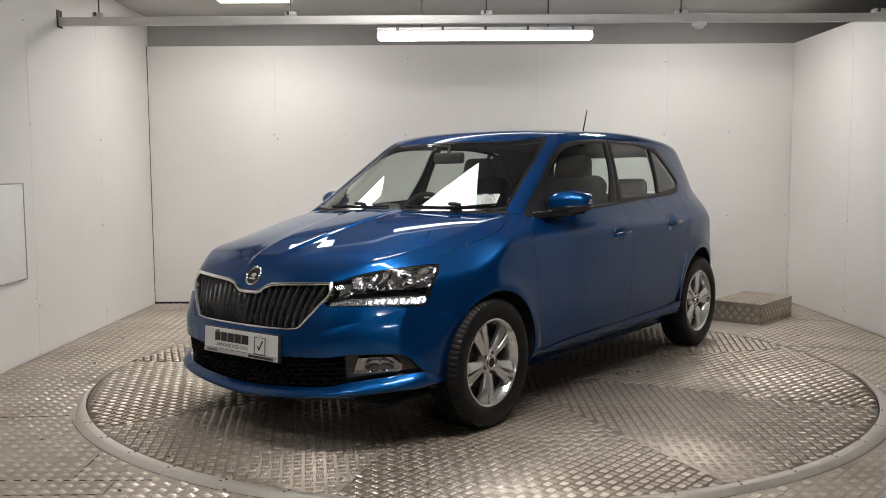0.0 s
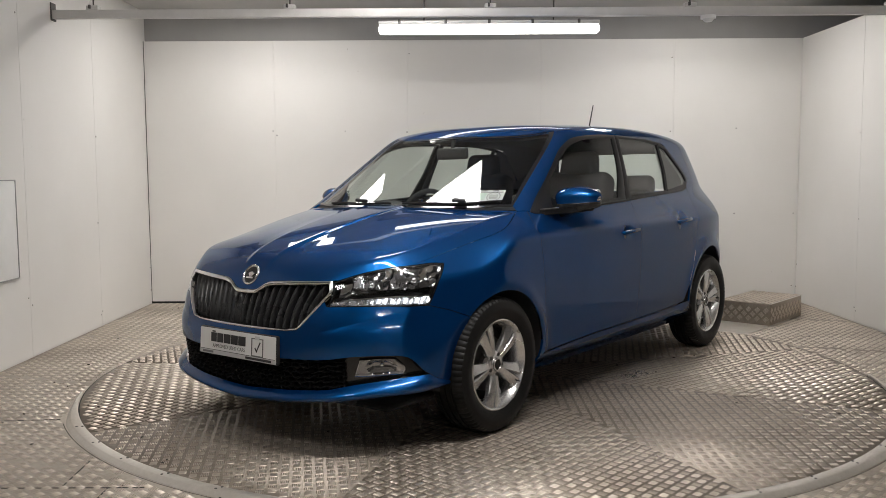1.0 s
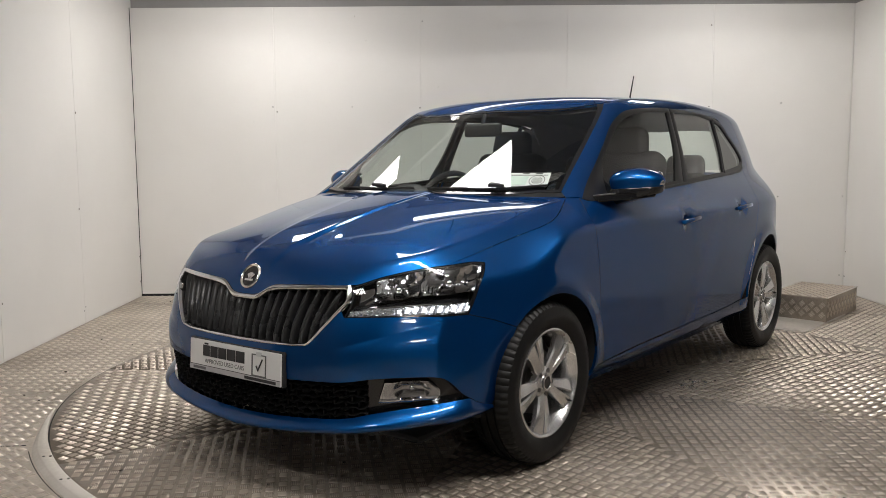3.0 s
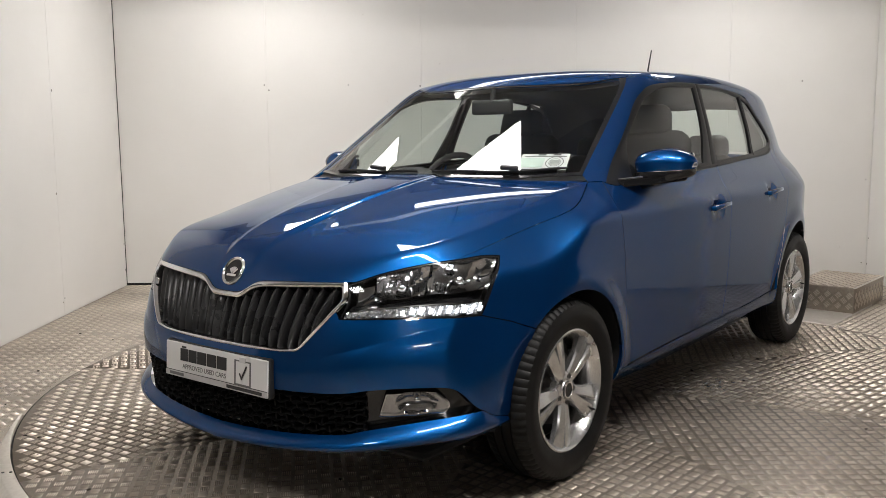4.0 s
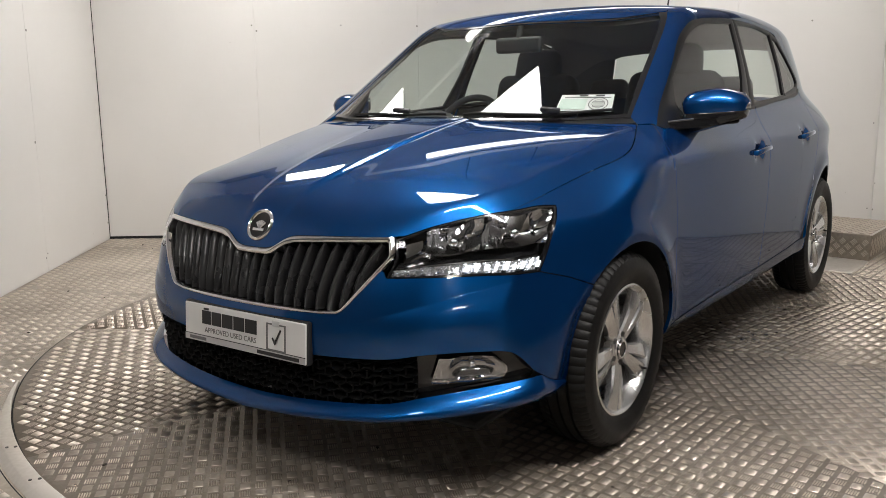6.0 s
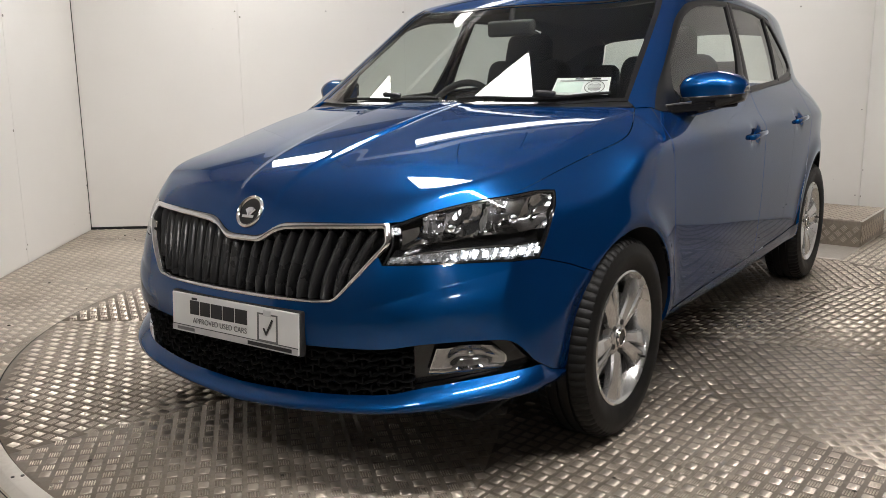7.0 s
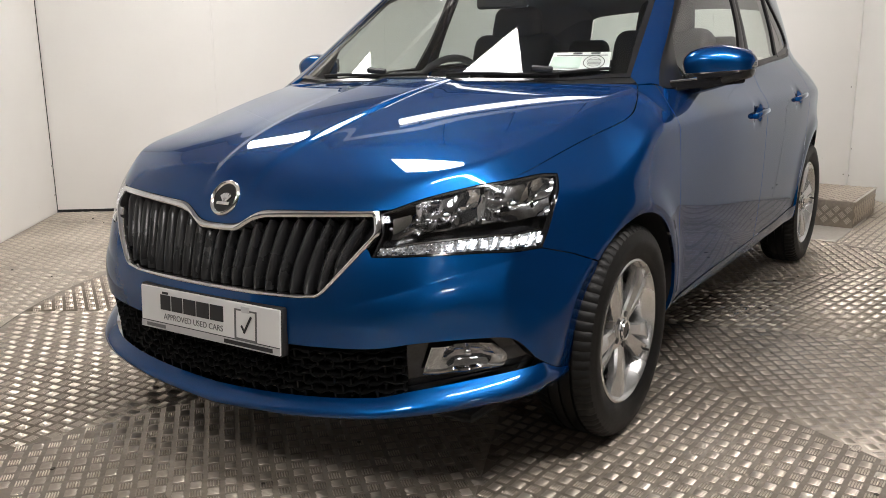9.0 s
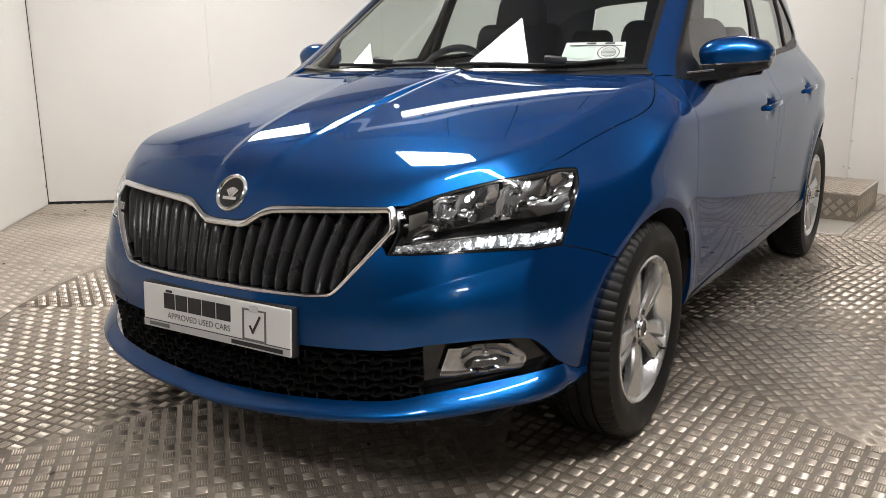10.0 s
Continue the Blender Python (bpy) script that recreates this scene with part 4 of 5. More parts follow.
def both(name, p, mat, parents, label="", smooth=40, flip=False):
    f = grid_faces(*p.shape[:2])
    v = p.reshape(-1, 3)
    a, b, c_, d = v[f[len(f) // 2]]
    if (np.cross(b - a, d - a) @ slope(a) < 0) != flip:
        f = f[:, ::-1]
    return [mesh_object(name, v * np.array([s, 1, 1]), f if s > 0 else f[:, ::-1], mat, pr, label, smooth) for s, pr in zip((1, -1), parents)]


p = snap(lamp_grid)
LAMPS = sheet("headlamp", inset(p, 0.004), LENS, CAR, "clear headlamp with chrome reflectors and a light strip", flange=0, mirror="copy")
for o in LAMPS:
    o.visible_shadow = False
loop_o = sides_loop(lamp_low, lamp_out, lamp_top[::-1], lamp_in[::-1])
g = [lamp_patch(u0, u1, v0, v1, 0.0, 23, 2)[0] for u0, u1, v0, v1 in ((0.025, 0.955, 0.045, 0.05), (0.025, 0.935, 0.93, 0.94))]
gi = np.vstack([lamp_patch(0.010, 0.988, 0.022, 0.03, 0.0, 23, 2)[0][:-1], lamp_patch(0.988, 0.975, 0.022, 0.965, 0.0, 2, 23)[:, 0][:-1], lamp_patch(0.975, 0.012, 0.965, 0.97, 0.0, 23, 2)[0][:-1], lamp_patch(0.012, 0.010, 0.965, 0.022, 0.0, 2, 23)[:, 0][:-1]])
for o, pr in zip(frame_sheet("lamp_bezel", loop_o, gi, BLACK_GLOSS, CAR, "black lamp edge", off=-0.003, depth=0.014, mirror="copy"), LAMPS):
    o.parent = pr
both("lamp_housing", lamp_patch(0.0, 1.0, 0.0, 1.0, -0.075, 30, 12), BLACK_GLOSS, LAMPS)
REFLECT = plain("reflector", (0.66, 0.66, 0.67), 0.06, metal=1.0, vary=0.03)
CRYSTAL = plain("crystal_strip", (0.80, 0.81, 0.83), 0.09, metal=0.80, coat=1.0, vary=0.05)
LED = glowing("led", (0.93, 0.97, 1.0), 5.0)
both("daytime_light_strip", lamp_patch(0.015, 0.975, 0.035, 0.215, -0.024, 90, 6, lambda u, v: 0.016 * np.random.RandomState(3).rand(*u.shape)), CRYSTAL, LAMPS, "bright faceted daytime light strip", smooth=0)
for k in range(10):
    u = 0.40 + 0.062 * k
    both("daytime_led", lamp_patch(u, u + 0.020 + 0.008 * (k % 2), 0.075, 0.155 + 0.02 * (k % 3), -0.008, 3, 3), LED, LAMPS, "lit white diode")
both("strip_edge", lamp_patch(0.10, 0.975, 0.225, 0.245, -0.016, 40, 3), CHROME, LAMPS)
both("lamp_shelf", lamp_patch(0.01, 0.985, 0.25, 0.44, -0.03, 30, 6, lambda u, v: -0.16 * (v - 0.28) * (0.4 + np.sin(u * 3.1))), BLACK_GLOSS, LAMPS)
both("lamp_trim_line", lamp_patch(0.20, 0.62, 0.40, 0.425, -0.030, 20, 3, lambda u, v: -0.10 * (v - 0.4)), CHROME, LAMPS)
for uc, vc, ru, rv in ((0.34, 0.69, 0.165, 0.29), (0.75, 0.69, 0.225, 0.29)):
    bowl = lambda u, v, a=uc, b=vc, ru=ru, rv=rv: -0.055 * np.clip(1 - ((u - a) / ru) ** 2 - ((v - b) / rv) ** 2, -0.3, 1) - 0.004 * np.abs(((u * 44) % 2) - 1)
    both("reflector_bowl", lamp_patch(uc - ru, uc + ru, vc - rv * 0.95, vc + rv * 0.95, -0.022, 26, 18, bowl), REFLECT, LAMPS, "chrome reflector", smooth=25)
    bp = lamp_patch(uc, uc + 0.01, vc, vc + 0.01, -0.045, 2, 2)[0, 0]
    for s, pr in zip((1, -1), LAMPS):
        bm = bmesh.new()
        bmesh.ops.create_icosphere(bm, subdivisions=2, radius=0.015, matrix=Matrix.Translation((bp[0] * s, bp[1], bp[2])))
        part("bulb_cap", bm, CHROME, pr)
both("reflector_wing", lamp_patch(0.05, 0.18, 0.40, 0.88, -0.03, 10, 10, lambda u, v: -0.25 * (u - 0.05) * (1.2 - v)), REFLECT, LAMPS)
both("reflector_wing", lamp_patch(0.50, 0.545, 0.48, 0.90, -0.028, 8, 10, lambda u, v: 0.2 * (u - 0.5)), REFLECT, LAMPS)

# ---- lower air intake and fog lamps ----
INTAKE_BLACK = plain("intake_black", (0.005, 0.005, 0.005), 0.7, vary=0.1, spec=0.10)
p = snap(coons(ahead([(0, 0.258), (19, 0.271), (31.6, 0.285), (38.5, 0.303)], 40), ahead([(0, 0.412), (29.9, 0.424), (40, 0.440)], 40), ahead([(0, 0.258), (0, 0.412)]), ahead([(38.5, 0.303), (40, 0.440)]), 40, 10), -0.05)
INTAKE = sheet("air_intake", p, GRILLE_BLACK, CAR, "black honeycomb lower air intake", flange=0, mirror="join")
for k in range(6):
    z = 0.280 + 0.0215 * k
    q = ahead([(0, z), (20, z + 0.008), (39, z + 0.030)], 40)
    q = np.vstack([q[::-1][:-1] * np.array([-1, 1, 1]), q])
    n = slope(q)
    n /= np.linalg.norm(n, axis=1, keepdims=True)
    wob = 0.0035 * np.where((np.arange(len(q)) // 2 + k) % 2 == 0, 1, -1)[:, None] * np.array([0, 0, 1])
    g = np.stack([q + n * d + wob + np.array([0, 0, h]) for d, h in ((-0.042, -0.004), (-0.014, -0.0035), (-0.010, 0), (-0.014, 0.0035), (-0.042, 0.004))], 1)
    mesh_object("intake_bar", g.reshape(-1, 3), grid_faces(len(q), 5), INTAKE_BLACK, INTAKE, smooth=50)
for k in range(6):
    for i in range(-13, 14):
        a = (i + 0.5 * (k % 2)) * 2.95
        if abs(a) > 38.5:
            continue
        q = ahead([(abs(a), 0.270 + 0.0215 * k), (abs(a), 0.290 + 0.0215 * k)], 2)
        q[:, 0] *= 1 if a >= 0 else -1
        n = slope(q.mean(0))
        n /= np.linalg.norm(n)
        part("intake_rib", box_bm(-0.003, -0.014, -0.011, 0.003, 0.014, 0.011, 0.0, 1, Matrix.Translation(q.mean(0) - n * 0.026) @ Vector(n).to_track_quat("-Y", "Z").to_matrix().to_4x4()), INTAKE_BLACK, INTAKE)
p = snap(coons(ahead([(37.5, 0.300), (50.6, 0.328), (56.9, 0.338), (62.0, 0.341)], 30), ahead([(39, 0.438), (50.6, 0.438), (55.4, 0.430), (58.0, 0.404), (62.2, 0.347)], 30), ahead([(37.5, 0.300), (39, 0.438)]), ahead([(62.0, 0.341), (62.2, 0.347)]), 40, 14), -0.034)
FOGS = sheet("fog_lamp_surround", p, BLACK_GLOSS, CAR, "glossy black fog lamp surround", flange=0.02, mirror="copy")
fog_m = coons(ahead([(41.4, 0.348), (47, 0.348), (54.2, 0.353)], 20), ahead([(42.9, 0.417), (49, 0.421), (52.8, 0.418)], 20), ahead([(41.4, 0.348), (42.9, 0.417)], 12), ahead([(54.2, 0.353), (55.3, 0.380), (52.8, 0.418)], 12), 36, 16)
both("fog_lens", snap(fog_m, -0.006), LENS, FOGS, "clear fog lamp lens")
uu_, vv_ = np.meshgrid(np.linspace(0, 1, 36), np.linspace(0, 1, 16))
p = snap(fog_m)
n = slope(p)
n /= np.linalg.norm(n, axis=-1, keepdims=True)
dep = -0.010 - 0.020 * np.clip(1 - ((uu_ - 0.52) / 0.34) ** 2 - ((vv_ - 0.60) / 0.50) ** 2, 0, 1) - 0.006 * np.abs(((uu_ * 5.4) % 2) - 1) + 0.006 * np.exp(-((vv_ - 0.10) / 0.05) ** 2)
both("fog_reflector", p + n * dep[..., None], plain("fog_chrome", (0.42, 0.42, 0.43), 0.05, metal=1.0, vary=0.03), FOGS, "chrome fog reflector", smooth=18)
bp = snap(fog_m[9, 19], -0.026)
for s_, pr in zip((1, -1), FOGS):
    bm = bmesh.new()
    bmesh.ops.create_icosphere(bm, subdivisions=2, radius=0.011, matrix=Matrix.Translation((bp[0] * s_, bp[1], bp[2])))
    part("fog_bulb", bm, CHROME, pr)

# ---- number plate board with its lettering ----
PL = pose(0.0, -0.848, 0.448, 90, 0, 0) @ pose(0, 0, 0, -4, 0, 0)
PLATE = part("plate_holder", box_bm(-0.265, -0.064, -0.022, 0.265, 0.061, 0.002, 0.006, 2, PL), BLACK_PLASTIC, CAR, "white dealer plate in a black holder")
part("plate_board", box_bm(-0.260, -0.060, 0.0, 0.260, 0.056, 0.006, 0.002, 1, PL), PLATE_WHITE, PLATE)
part("plate_footer", box_bm(-0.259, -0.0595, 0.006, 0.259, -0.041, 0.0072, 0, 1, PL), plain("footer_grey", (0.50, 0.50, 0.50), 0.35, vary=0.03), PLATE)
part("plate_footer_line", box_bm(-0.259, -0.041, 0.006, 0.259, -0.0392, 0.0074, 0, 1, PL), INK, PLATE)


def words(text, size, x, y, parent, mat, wide=1.0):
    cu = bpy.data.curves.new("words", "FONT")
    cu.body, cu.size, cu.extrude = text, size, 0.0003
    tmp = bpy.data.objects.new("words", cu)
    me = bpy.data.meshes.new_from_object(tmp)
    bpy.data.objects.remove(tmp)
    me.transform(PL @ Matrix.Translation((x, y, 0.0078)) @ Matrix.Diagonal((wide, 1, 1, 1)))
    me.materials.clear()
    me.materials.append(mat)
    ob = new("lettering", me)
    ob.parent = parent
    return ob


words("APPROVED USED CARS", 0.0225, -0.166, -0.028, PLATE, GREY_INK, 0.98)
# maker's name as five plain dark blocks with a hook over the first
for i, w in enumerate((0.039, 0.042, 0.046, 0.046, 0.048)):
    x0 = -0.178 + sum((0.039, 0.042, 0.046, 0.046, 0.048)[:i]) + 0.005 * i
    part("wordmark_block", box_bm(x0, -0.003, 0.006, x0 + w, 0.038, 0.0078, 0.0, 1, PL), INK, PLATE)
part("wordmark_hook", box_bm(-0.170, 0.0405, 0.006, -0.148, 0.0465, 0.0078, 0.0, 1, PL), INK, PLATE)
# unread small print as bars
part("small_print_bar", box_bm(-0.236, -0.055, 0.0074, -0.160, -0.0455, 0.0082, 0.0, 1, PL), GREY_INK, PLATE)
part("small_print_bar", box_bm(0.066, -0.0555, 0.0074, 0.236, -0.0450, 0.0082, 0.0, 1, PL), INK, PLATE)
# clipboard sign with a tick
PLC = PL @ pose(0.022, 0, 0)
clip = join_bm(box_bm(0.082, -0.040, 0.006, 0.087, 0.040, 0.0078, 0, 1, PLC), box_bm(0.155, -0.040, 0.006, 0.160, 0.040, 0.0078, 0, 1, PLC), box_bm(0.087, -0.040, 0.006, 0.155, -0.035, 0.0078, 0, 1, PLC), box_bm(0.087, 0.036, 0.006, 0.155, 0.040, 0.0078, 0, 1, PLC))
part("clipboard_sign", clip, GREY_INK, PLATE)
part("clipboard_clip", box_bm(0.106, 0.033, 0.0062, 0.136, 0.049, 0.0086, 0.001, 1, PLC), plain("clip_grey", (0.6, 0.6, 0.6), 0.4, vary=0.02), PLATE)
part("tick", join_bm(box_bm(-0.003, -0.002, 0.0078, 0.003, 0.020, 0.0086, 0, 1, PLC @ pose(0.118, -0.018, 0, 0, 0, 32)), box_bm(-0.0032, -0.002, 0.0079, 0.0032, 0.050, 0.0087, 0, 1, PLC @ pose(0.117, -0.018, 0, 0, 0, -30))), INK, PLATE)

# ---- mirrors ----
MX, MZ = 0.872, 1.031


def mirror_ring(a, k, ex=0.62):
    """A point of the mirror's plan outline, k its size: flat at the back, bowed in front, swept outwards."""
    c_, s_ = math.cos(a), math.sin(a)
    x = math.copysign(abs(c_) ** ex, c_) * 0.112 * k
    y = math.copysign(abs(s_) ** (ex if s_ > 0 else 0.85), s_) * (0.034 if s_ > 0 else 0.075) * k
    return MX + x, 0.640 + y + 0.22 * x


def lofted(rows, n=48):
    """A closed body from rings (size, height at x, exponent), capped at both ends."""
    bm = bmesh.new()
    rings = []
    for k, zf, ex in rows:
        ring = []
        for i in range(n):
            x, y = mirror_ring(2 * math.pi * i / n, k, ex)
            ring.append(bm.verts.new((x, y, zf(x))))
        rings.append(ring)
    for r0, r1 in zip(rings, rings[1:]):
        for i in range(n):
            bm.faces.new((r0[i], r0[(i + 1) % n], r1[(i + 1) % n], r1[i]))
    bm.faces.new(rings[0])
    bm.faces.new(rings[-1])
    return bm


def mirror_shell():
    """Blue cap: straight lower edge, slightly leaning side, a soft fold and a domed top."""
    fall = lambda h: (lambda x: MZ + 0.055 * (x - MX) + h * (1 - 2.6 * max(0.0, x - MX - 0.02)))
    return lofted([(0.93, fall(0.0), 0.6), (0.97, fall(0.012), 0.6), (1.0, fall(0.032), 0.6), (1.0, fall(0.038), 0.62), (0.985, fall(0.045), 0.64), (0.94, fall(0.056), 0.68), (0.84, fall(0.068), 0.74), (0.66, fall(0.077), 0.8), (0.42, fall(0.082), 0.9), (0.16, fall(0.084), 1.0)])


MIRRORS = pair("door_mirror", mirror_shell, PAINT, CAR, "blue door mirror with a black foot", 50)


def mirror_foot():
    """Black lower shell under the cap's whole width, thick by the door, thin outside, and its arm to the door."""
    low = lambda h: (lambda x: MZ + 0.055 * (x - MX) - h * (1 - 4.8 * (x - MX)))
    shell = lofted([(0.95, low(0.001), 0.6), (0.97, low(0.006), 0.6), (0.93, low(0.038), 0.62), (0.86, low(0.050), 0.66), (0.5, low(0.053), 0.8)])
    # flat wedge from the corner of the window out to the shell
    plan = [(0.752, 0.415), (0.780, 0.412), (0.880, 0.560), (0.960, 0.640), (0.900, 0.672), (0.752, 0.660)]
    arm = bmesh.new()
    low_ring = [arm.verts.new((x, y, 0.972 + 0.10 * (x - 0.752))) for x, y in plan]
    top_ring = [arm.verts.new((x, y, 1.004 + 0.07 * (x - 0.752))) for x, y in plan]
    arm.faces.new(low_ring[::-1])
    arm.faces.new(top_ring)
    for i in range(6):
        arm.faces.new((low_ring[i], low_ring[(i + 1) % 6], top_ring[(i + 1) % 6], top_ring[i]))
    bmesh.ops.bevel(arm, geom=arm.edges[:], offset=0.008, segments=3, affect="EDGES", profile=0.5)
    return join_bm(shell, arm)


pair("mirror_foot", mirror_foot, BLACK_GLOSS, MIRRORS, "black plastic mirror foot", 40)
pair("mirror_indicator", lambda: box_bm(-0.026, -0.012, -0.011, 0.026, 0.012, 0.011, 0.006, 2, Matrix.Translation((0.966, 0.640, 1.052)) @ Euler((0, -0.10, 0.95)).to_matrix().to_4x4()), CRYSTAL, MIRRORS, "clear indicator strip")
pair("mirror_glass", lambda: box_bm(-0.092, -0.004, -0.032, 0.092, 0.004, 0.032, 0.015, 3, pose(MX, 0.672, 1.068, 0, 0, 12)), REFLECT, MIRRORS)
pair("mirror_trim_strip", lambda: cyl_bm((0.778, 0.418, 1.004), (0.838, 0.500, 1.011), 0.004, n=10), CHROME, MIRRORS, "bright strip along the mirror foot")


# ---- door handles ----
for (hy, hz), doors in zip(HANDLES, (DOORS_F, DOORS_R)):
    hx = side([(hy + 0.098, hz), (hy + 0.108, hz)], 2)[0][0] - 0.003
    rz = math.degrees(math.atan((half_width(hy + 0.1) - half_width(hy - 0.1)) / 0.2))
    hm = pose(hx, hy, hz, 3.5, 0, -rz)

    def grip():
        bm = box_bm(-0.012, -0.098, -0.014, 0.012, 0.098, 0.014, 0.010, 4)
        for vv in bm.verts:
            vv.co.x += 0.030 - 0.022 * (vv.co.y / 0.098) ** 2
            vv.co.z *= 1 - 0.25 * (vv.co.y / 0.098) ** 2
        bmesh.ops.transform(bm, matrix=hm, verts=bm.verts)
        return bm

    pair("door_handle", grip, PAINT, doors, "blue door handle")


# ---- wheels ----
def tyre_mesh():
    prof = [(-0.066, 0.200), (-0.080, 0.215), (-0.090, 0.240), (-0.091, 0.262), (-0.084, 0.283), (-0.070, 0.2935), (-0.056, 0.2965), (-0.0405, 0.2975), (-0.040, 0.291), (-0.032, 0.291), (-0.0315, 0.298), (-0.0045, 0.298), (-0.004, 0.291), (0.004, 0.291), (0.0045, 0.298), (0.0315, 0.298),
            (0.032, 0.291), (0.040, 0.291), (0.0405, 0.2975), (0.056, 0.2965), (0.070, 0.2935), (0.084, 0.283), (0.0895, 0.268), (0.0905, 0.262), (0.0925, 0.258), (0.0915, 0.246), (0.090, 0.240), (0.085, 0.224), (0.080, 0.216), (0.074, 0.211), (0.066, 0.196)]
    prof = [(ax, r if r < 0.21 else 0.21 + (r - 0.21) * 1.16) for ax, r in prof]
    n = 288
    v, f = revolve(prof, n)
    v = v.reshape(n, len(prof), 3)
    cut = (np.arange(n) % 4 == 0)
    for j, (ax, r) in enumerate(prof):
        if (0.042 < abs(ax) < 0.086 and r > 0.28):
            v[cut, j, 1:] *= (r - 0.0045) / r
    return v.reshape(-1, 3), f


def spoke_bm(side_):
    """One arm of a twin spoke, from the hub to the rim."""
    bm = bmesh.new()
    rings = []
    for i in range(9):
        t = i / 8
        r = 0.046 + t * 0.153
        a = math.radians(90 + side_ * (11.5 - 1.2 * t))
        w = 0.0165 + 0.0135 * t * t
        xo = 0.058 + 0.018 * math.sin(t * 1.7) - 0.004 * t
        c_, s_ = math.cos(a), math.sin(a)
        inner = -side_
        row = []
        for u, d in ((-1, -0.030), (-1, -0.006), (-0.75, 0.0), (0.70, -0.003 - 0.006 * t), (1, -0.012), (1, -0.030)):
            uu2 = u * w * (-inner)
            row.append(bm.verts.new((xo + d, r * c_ - uu2 * s_, r * s_ + uu2 * c_)))
        rings.append(row)
    for r0, r1 in zip(rings, rings[1:]):
        for i in range(5):
            bm.faces.new((r0[i], r0[i + 1], r1[i + 1], r1[i]))
        bm.faces.new((r0[5], r0[0], r1[0], r1[5]))
    bm.faces.new(rings[0])
    bm.faces.new(rings[-1])
    return bm


def wheel(m):
    w = empty("wheel")
    w.parent = CAR
    w.matrix_basis = m
    w["label"] = "silver five twin-spoke alloy wheel with a black tyre"
    v, f = tyre_mesh()
    mesh_object("tyre", v, f, RUBBER, w, "black road tyre", smooth=30)
    v, f = revolve([(al, ra * 0.975) for al, ra in [(-0.075, 0.205), (-0.07, 0.19), (0.01, 0.178), (0.045, 0.188), (0.062, 0.196), (0.070, 0.201), (0.078, 0.2055), (0.081, 0.211), (0.078, 0.2165), (0.070, 0.2175), (0.066, 0.205)]], 96)
    mesh_object("rim", v, f, ALLOY, w, smooth=40)
    for k in range(5):
        for s in (1, -1):
            bm = spoke_bm(s)
            bmesh.ops.transform(bm, matrix=Matrix.Rotation(radians(72 * k + 28), 4, "X"), verts=bm.verts)
            part("spoke", bm, ALLOY, w, smooth=28)
    v, f = revolve([(0.02, 0.066), (0.050, 0.062), (0.056, 0.054), (0.057, 0.034), (0.062, 0.031), (0.062, 0.0)], 48)
    hub = mesh_object("hub", v, f, ALLOY, w, smooth=35)
    v, f = revolve([(0.060, 0.0295), (0.066, 0.028), (0.0675, 0.025), (0.066, 0.023), (0.0655, 0.0)], 40)
    cap = mesh_object("hub_cap", v, f, BLACK_GLOSS, w, "dark hub cap with a chrome ring", smooth=35)
    v, f = revolve([(0.064, 0.029), (0.069, 0.0275), (0.069, 0.025), (0.066, 0.0235)], 40)
    mesh_object("cap_ring", v, f, CHROME, cap, smooth=50)
    for k in range(5):
        a = radians(72 * k + 64)
        part("wheel_bolt", cyl_bm((0.040, 0.047 * math.cos(a), 0.047 * math.sin(a)), (0.0595, 0.047 * math.cos(a), 0.047 * math.sin(a)), 0.0095, n=6), DARK_METAL, hub)
    v, f = revolve([(-0.012, 0.07), (-0.012, 0.128), (0.010, 0.128), (0.010, 0.07), (0.03, 0.065), (0.03, 0.0)], 48)
    mesh_object("brake_disc", v, f, DARK_METAL, w, smooth=30)
    v, f = revolve([(-0.02, 0.175), (-0.02, 0.0)], 40)
    mesh_object("wheel_well_plate", v, f, DARK, w)
    part("valve", cyl_bm((0.06, 0.155, -0.105), (0.085, 0.152, -0.103), 0.004, n=8), RUBBER, w)
    return w


UP = LEAN.inverted()
wheel(UP @ pose(0.755, -0.026, 0.312))
wheel(UP @ pose(0.755, 2.445, 0.312, 33))
wheel(UP @ pose(-0.755, -0.026, 0.312, 20, 0, 180))
wheel(UP @ pose(-0.755, 2.445, 0.312, 50, 0, 180))

# arch liners
for cy, cz, cr in ARCHES:
    a = np.radians(np.linspace(-12, 192, 40))
    ring = np.c_[cy + (cr + 0.004) * np.cos(a), cz + (cr + 0.004) * np.sin(a)]
    rim = found(np.c_[np.zeros(40), ring], np.c_[np.full(40, 1.3), ring])[:, 0] - 0.010
    xs2 = np.stack([np.full(40, 0.50), np.full(40, 0.64), rim], 1)
    r = np.array([0.012, 0.016, 0.004]) + cr
    q = np.stack([xs2, cy + r[None] * np.cos(a)[:, None], cz + r[None] * np.sin(a)[:, None]], -1)
    back = q[:, :1].copy()
    back[:, 0, 1:] = (cy, cz)
    q = np.concatenate([back, q], 1)
    for s in (1, -1):
        mesh_object("wheel_arch_liner", q.reshape(-1, 3) * np.array([s, 1, 1]), grid_faces(40, 4), BLACK_PLASTIC, CAR, "black plastic arch liner", smooth=50)


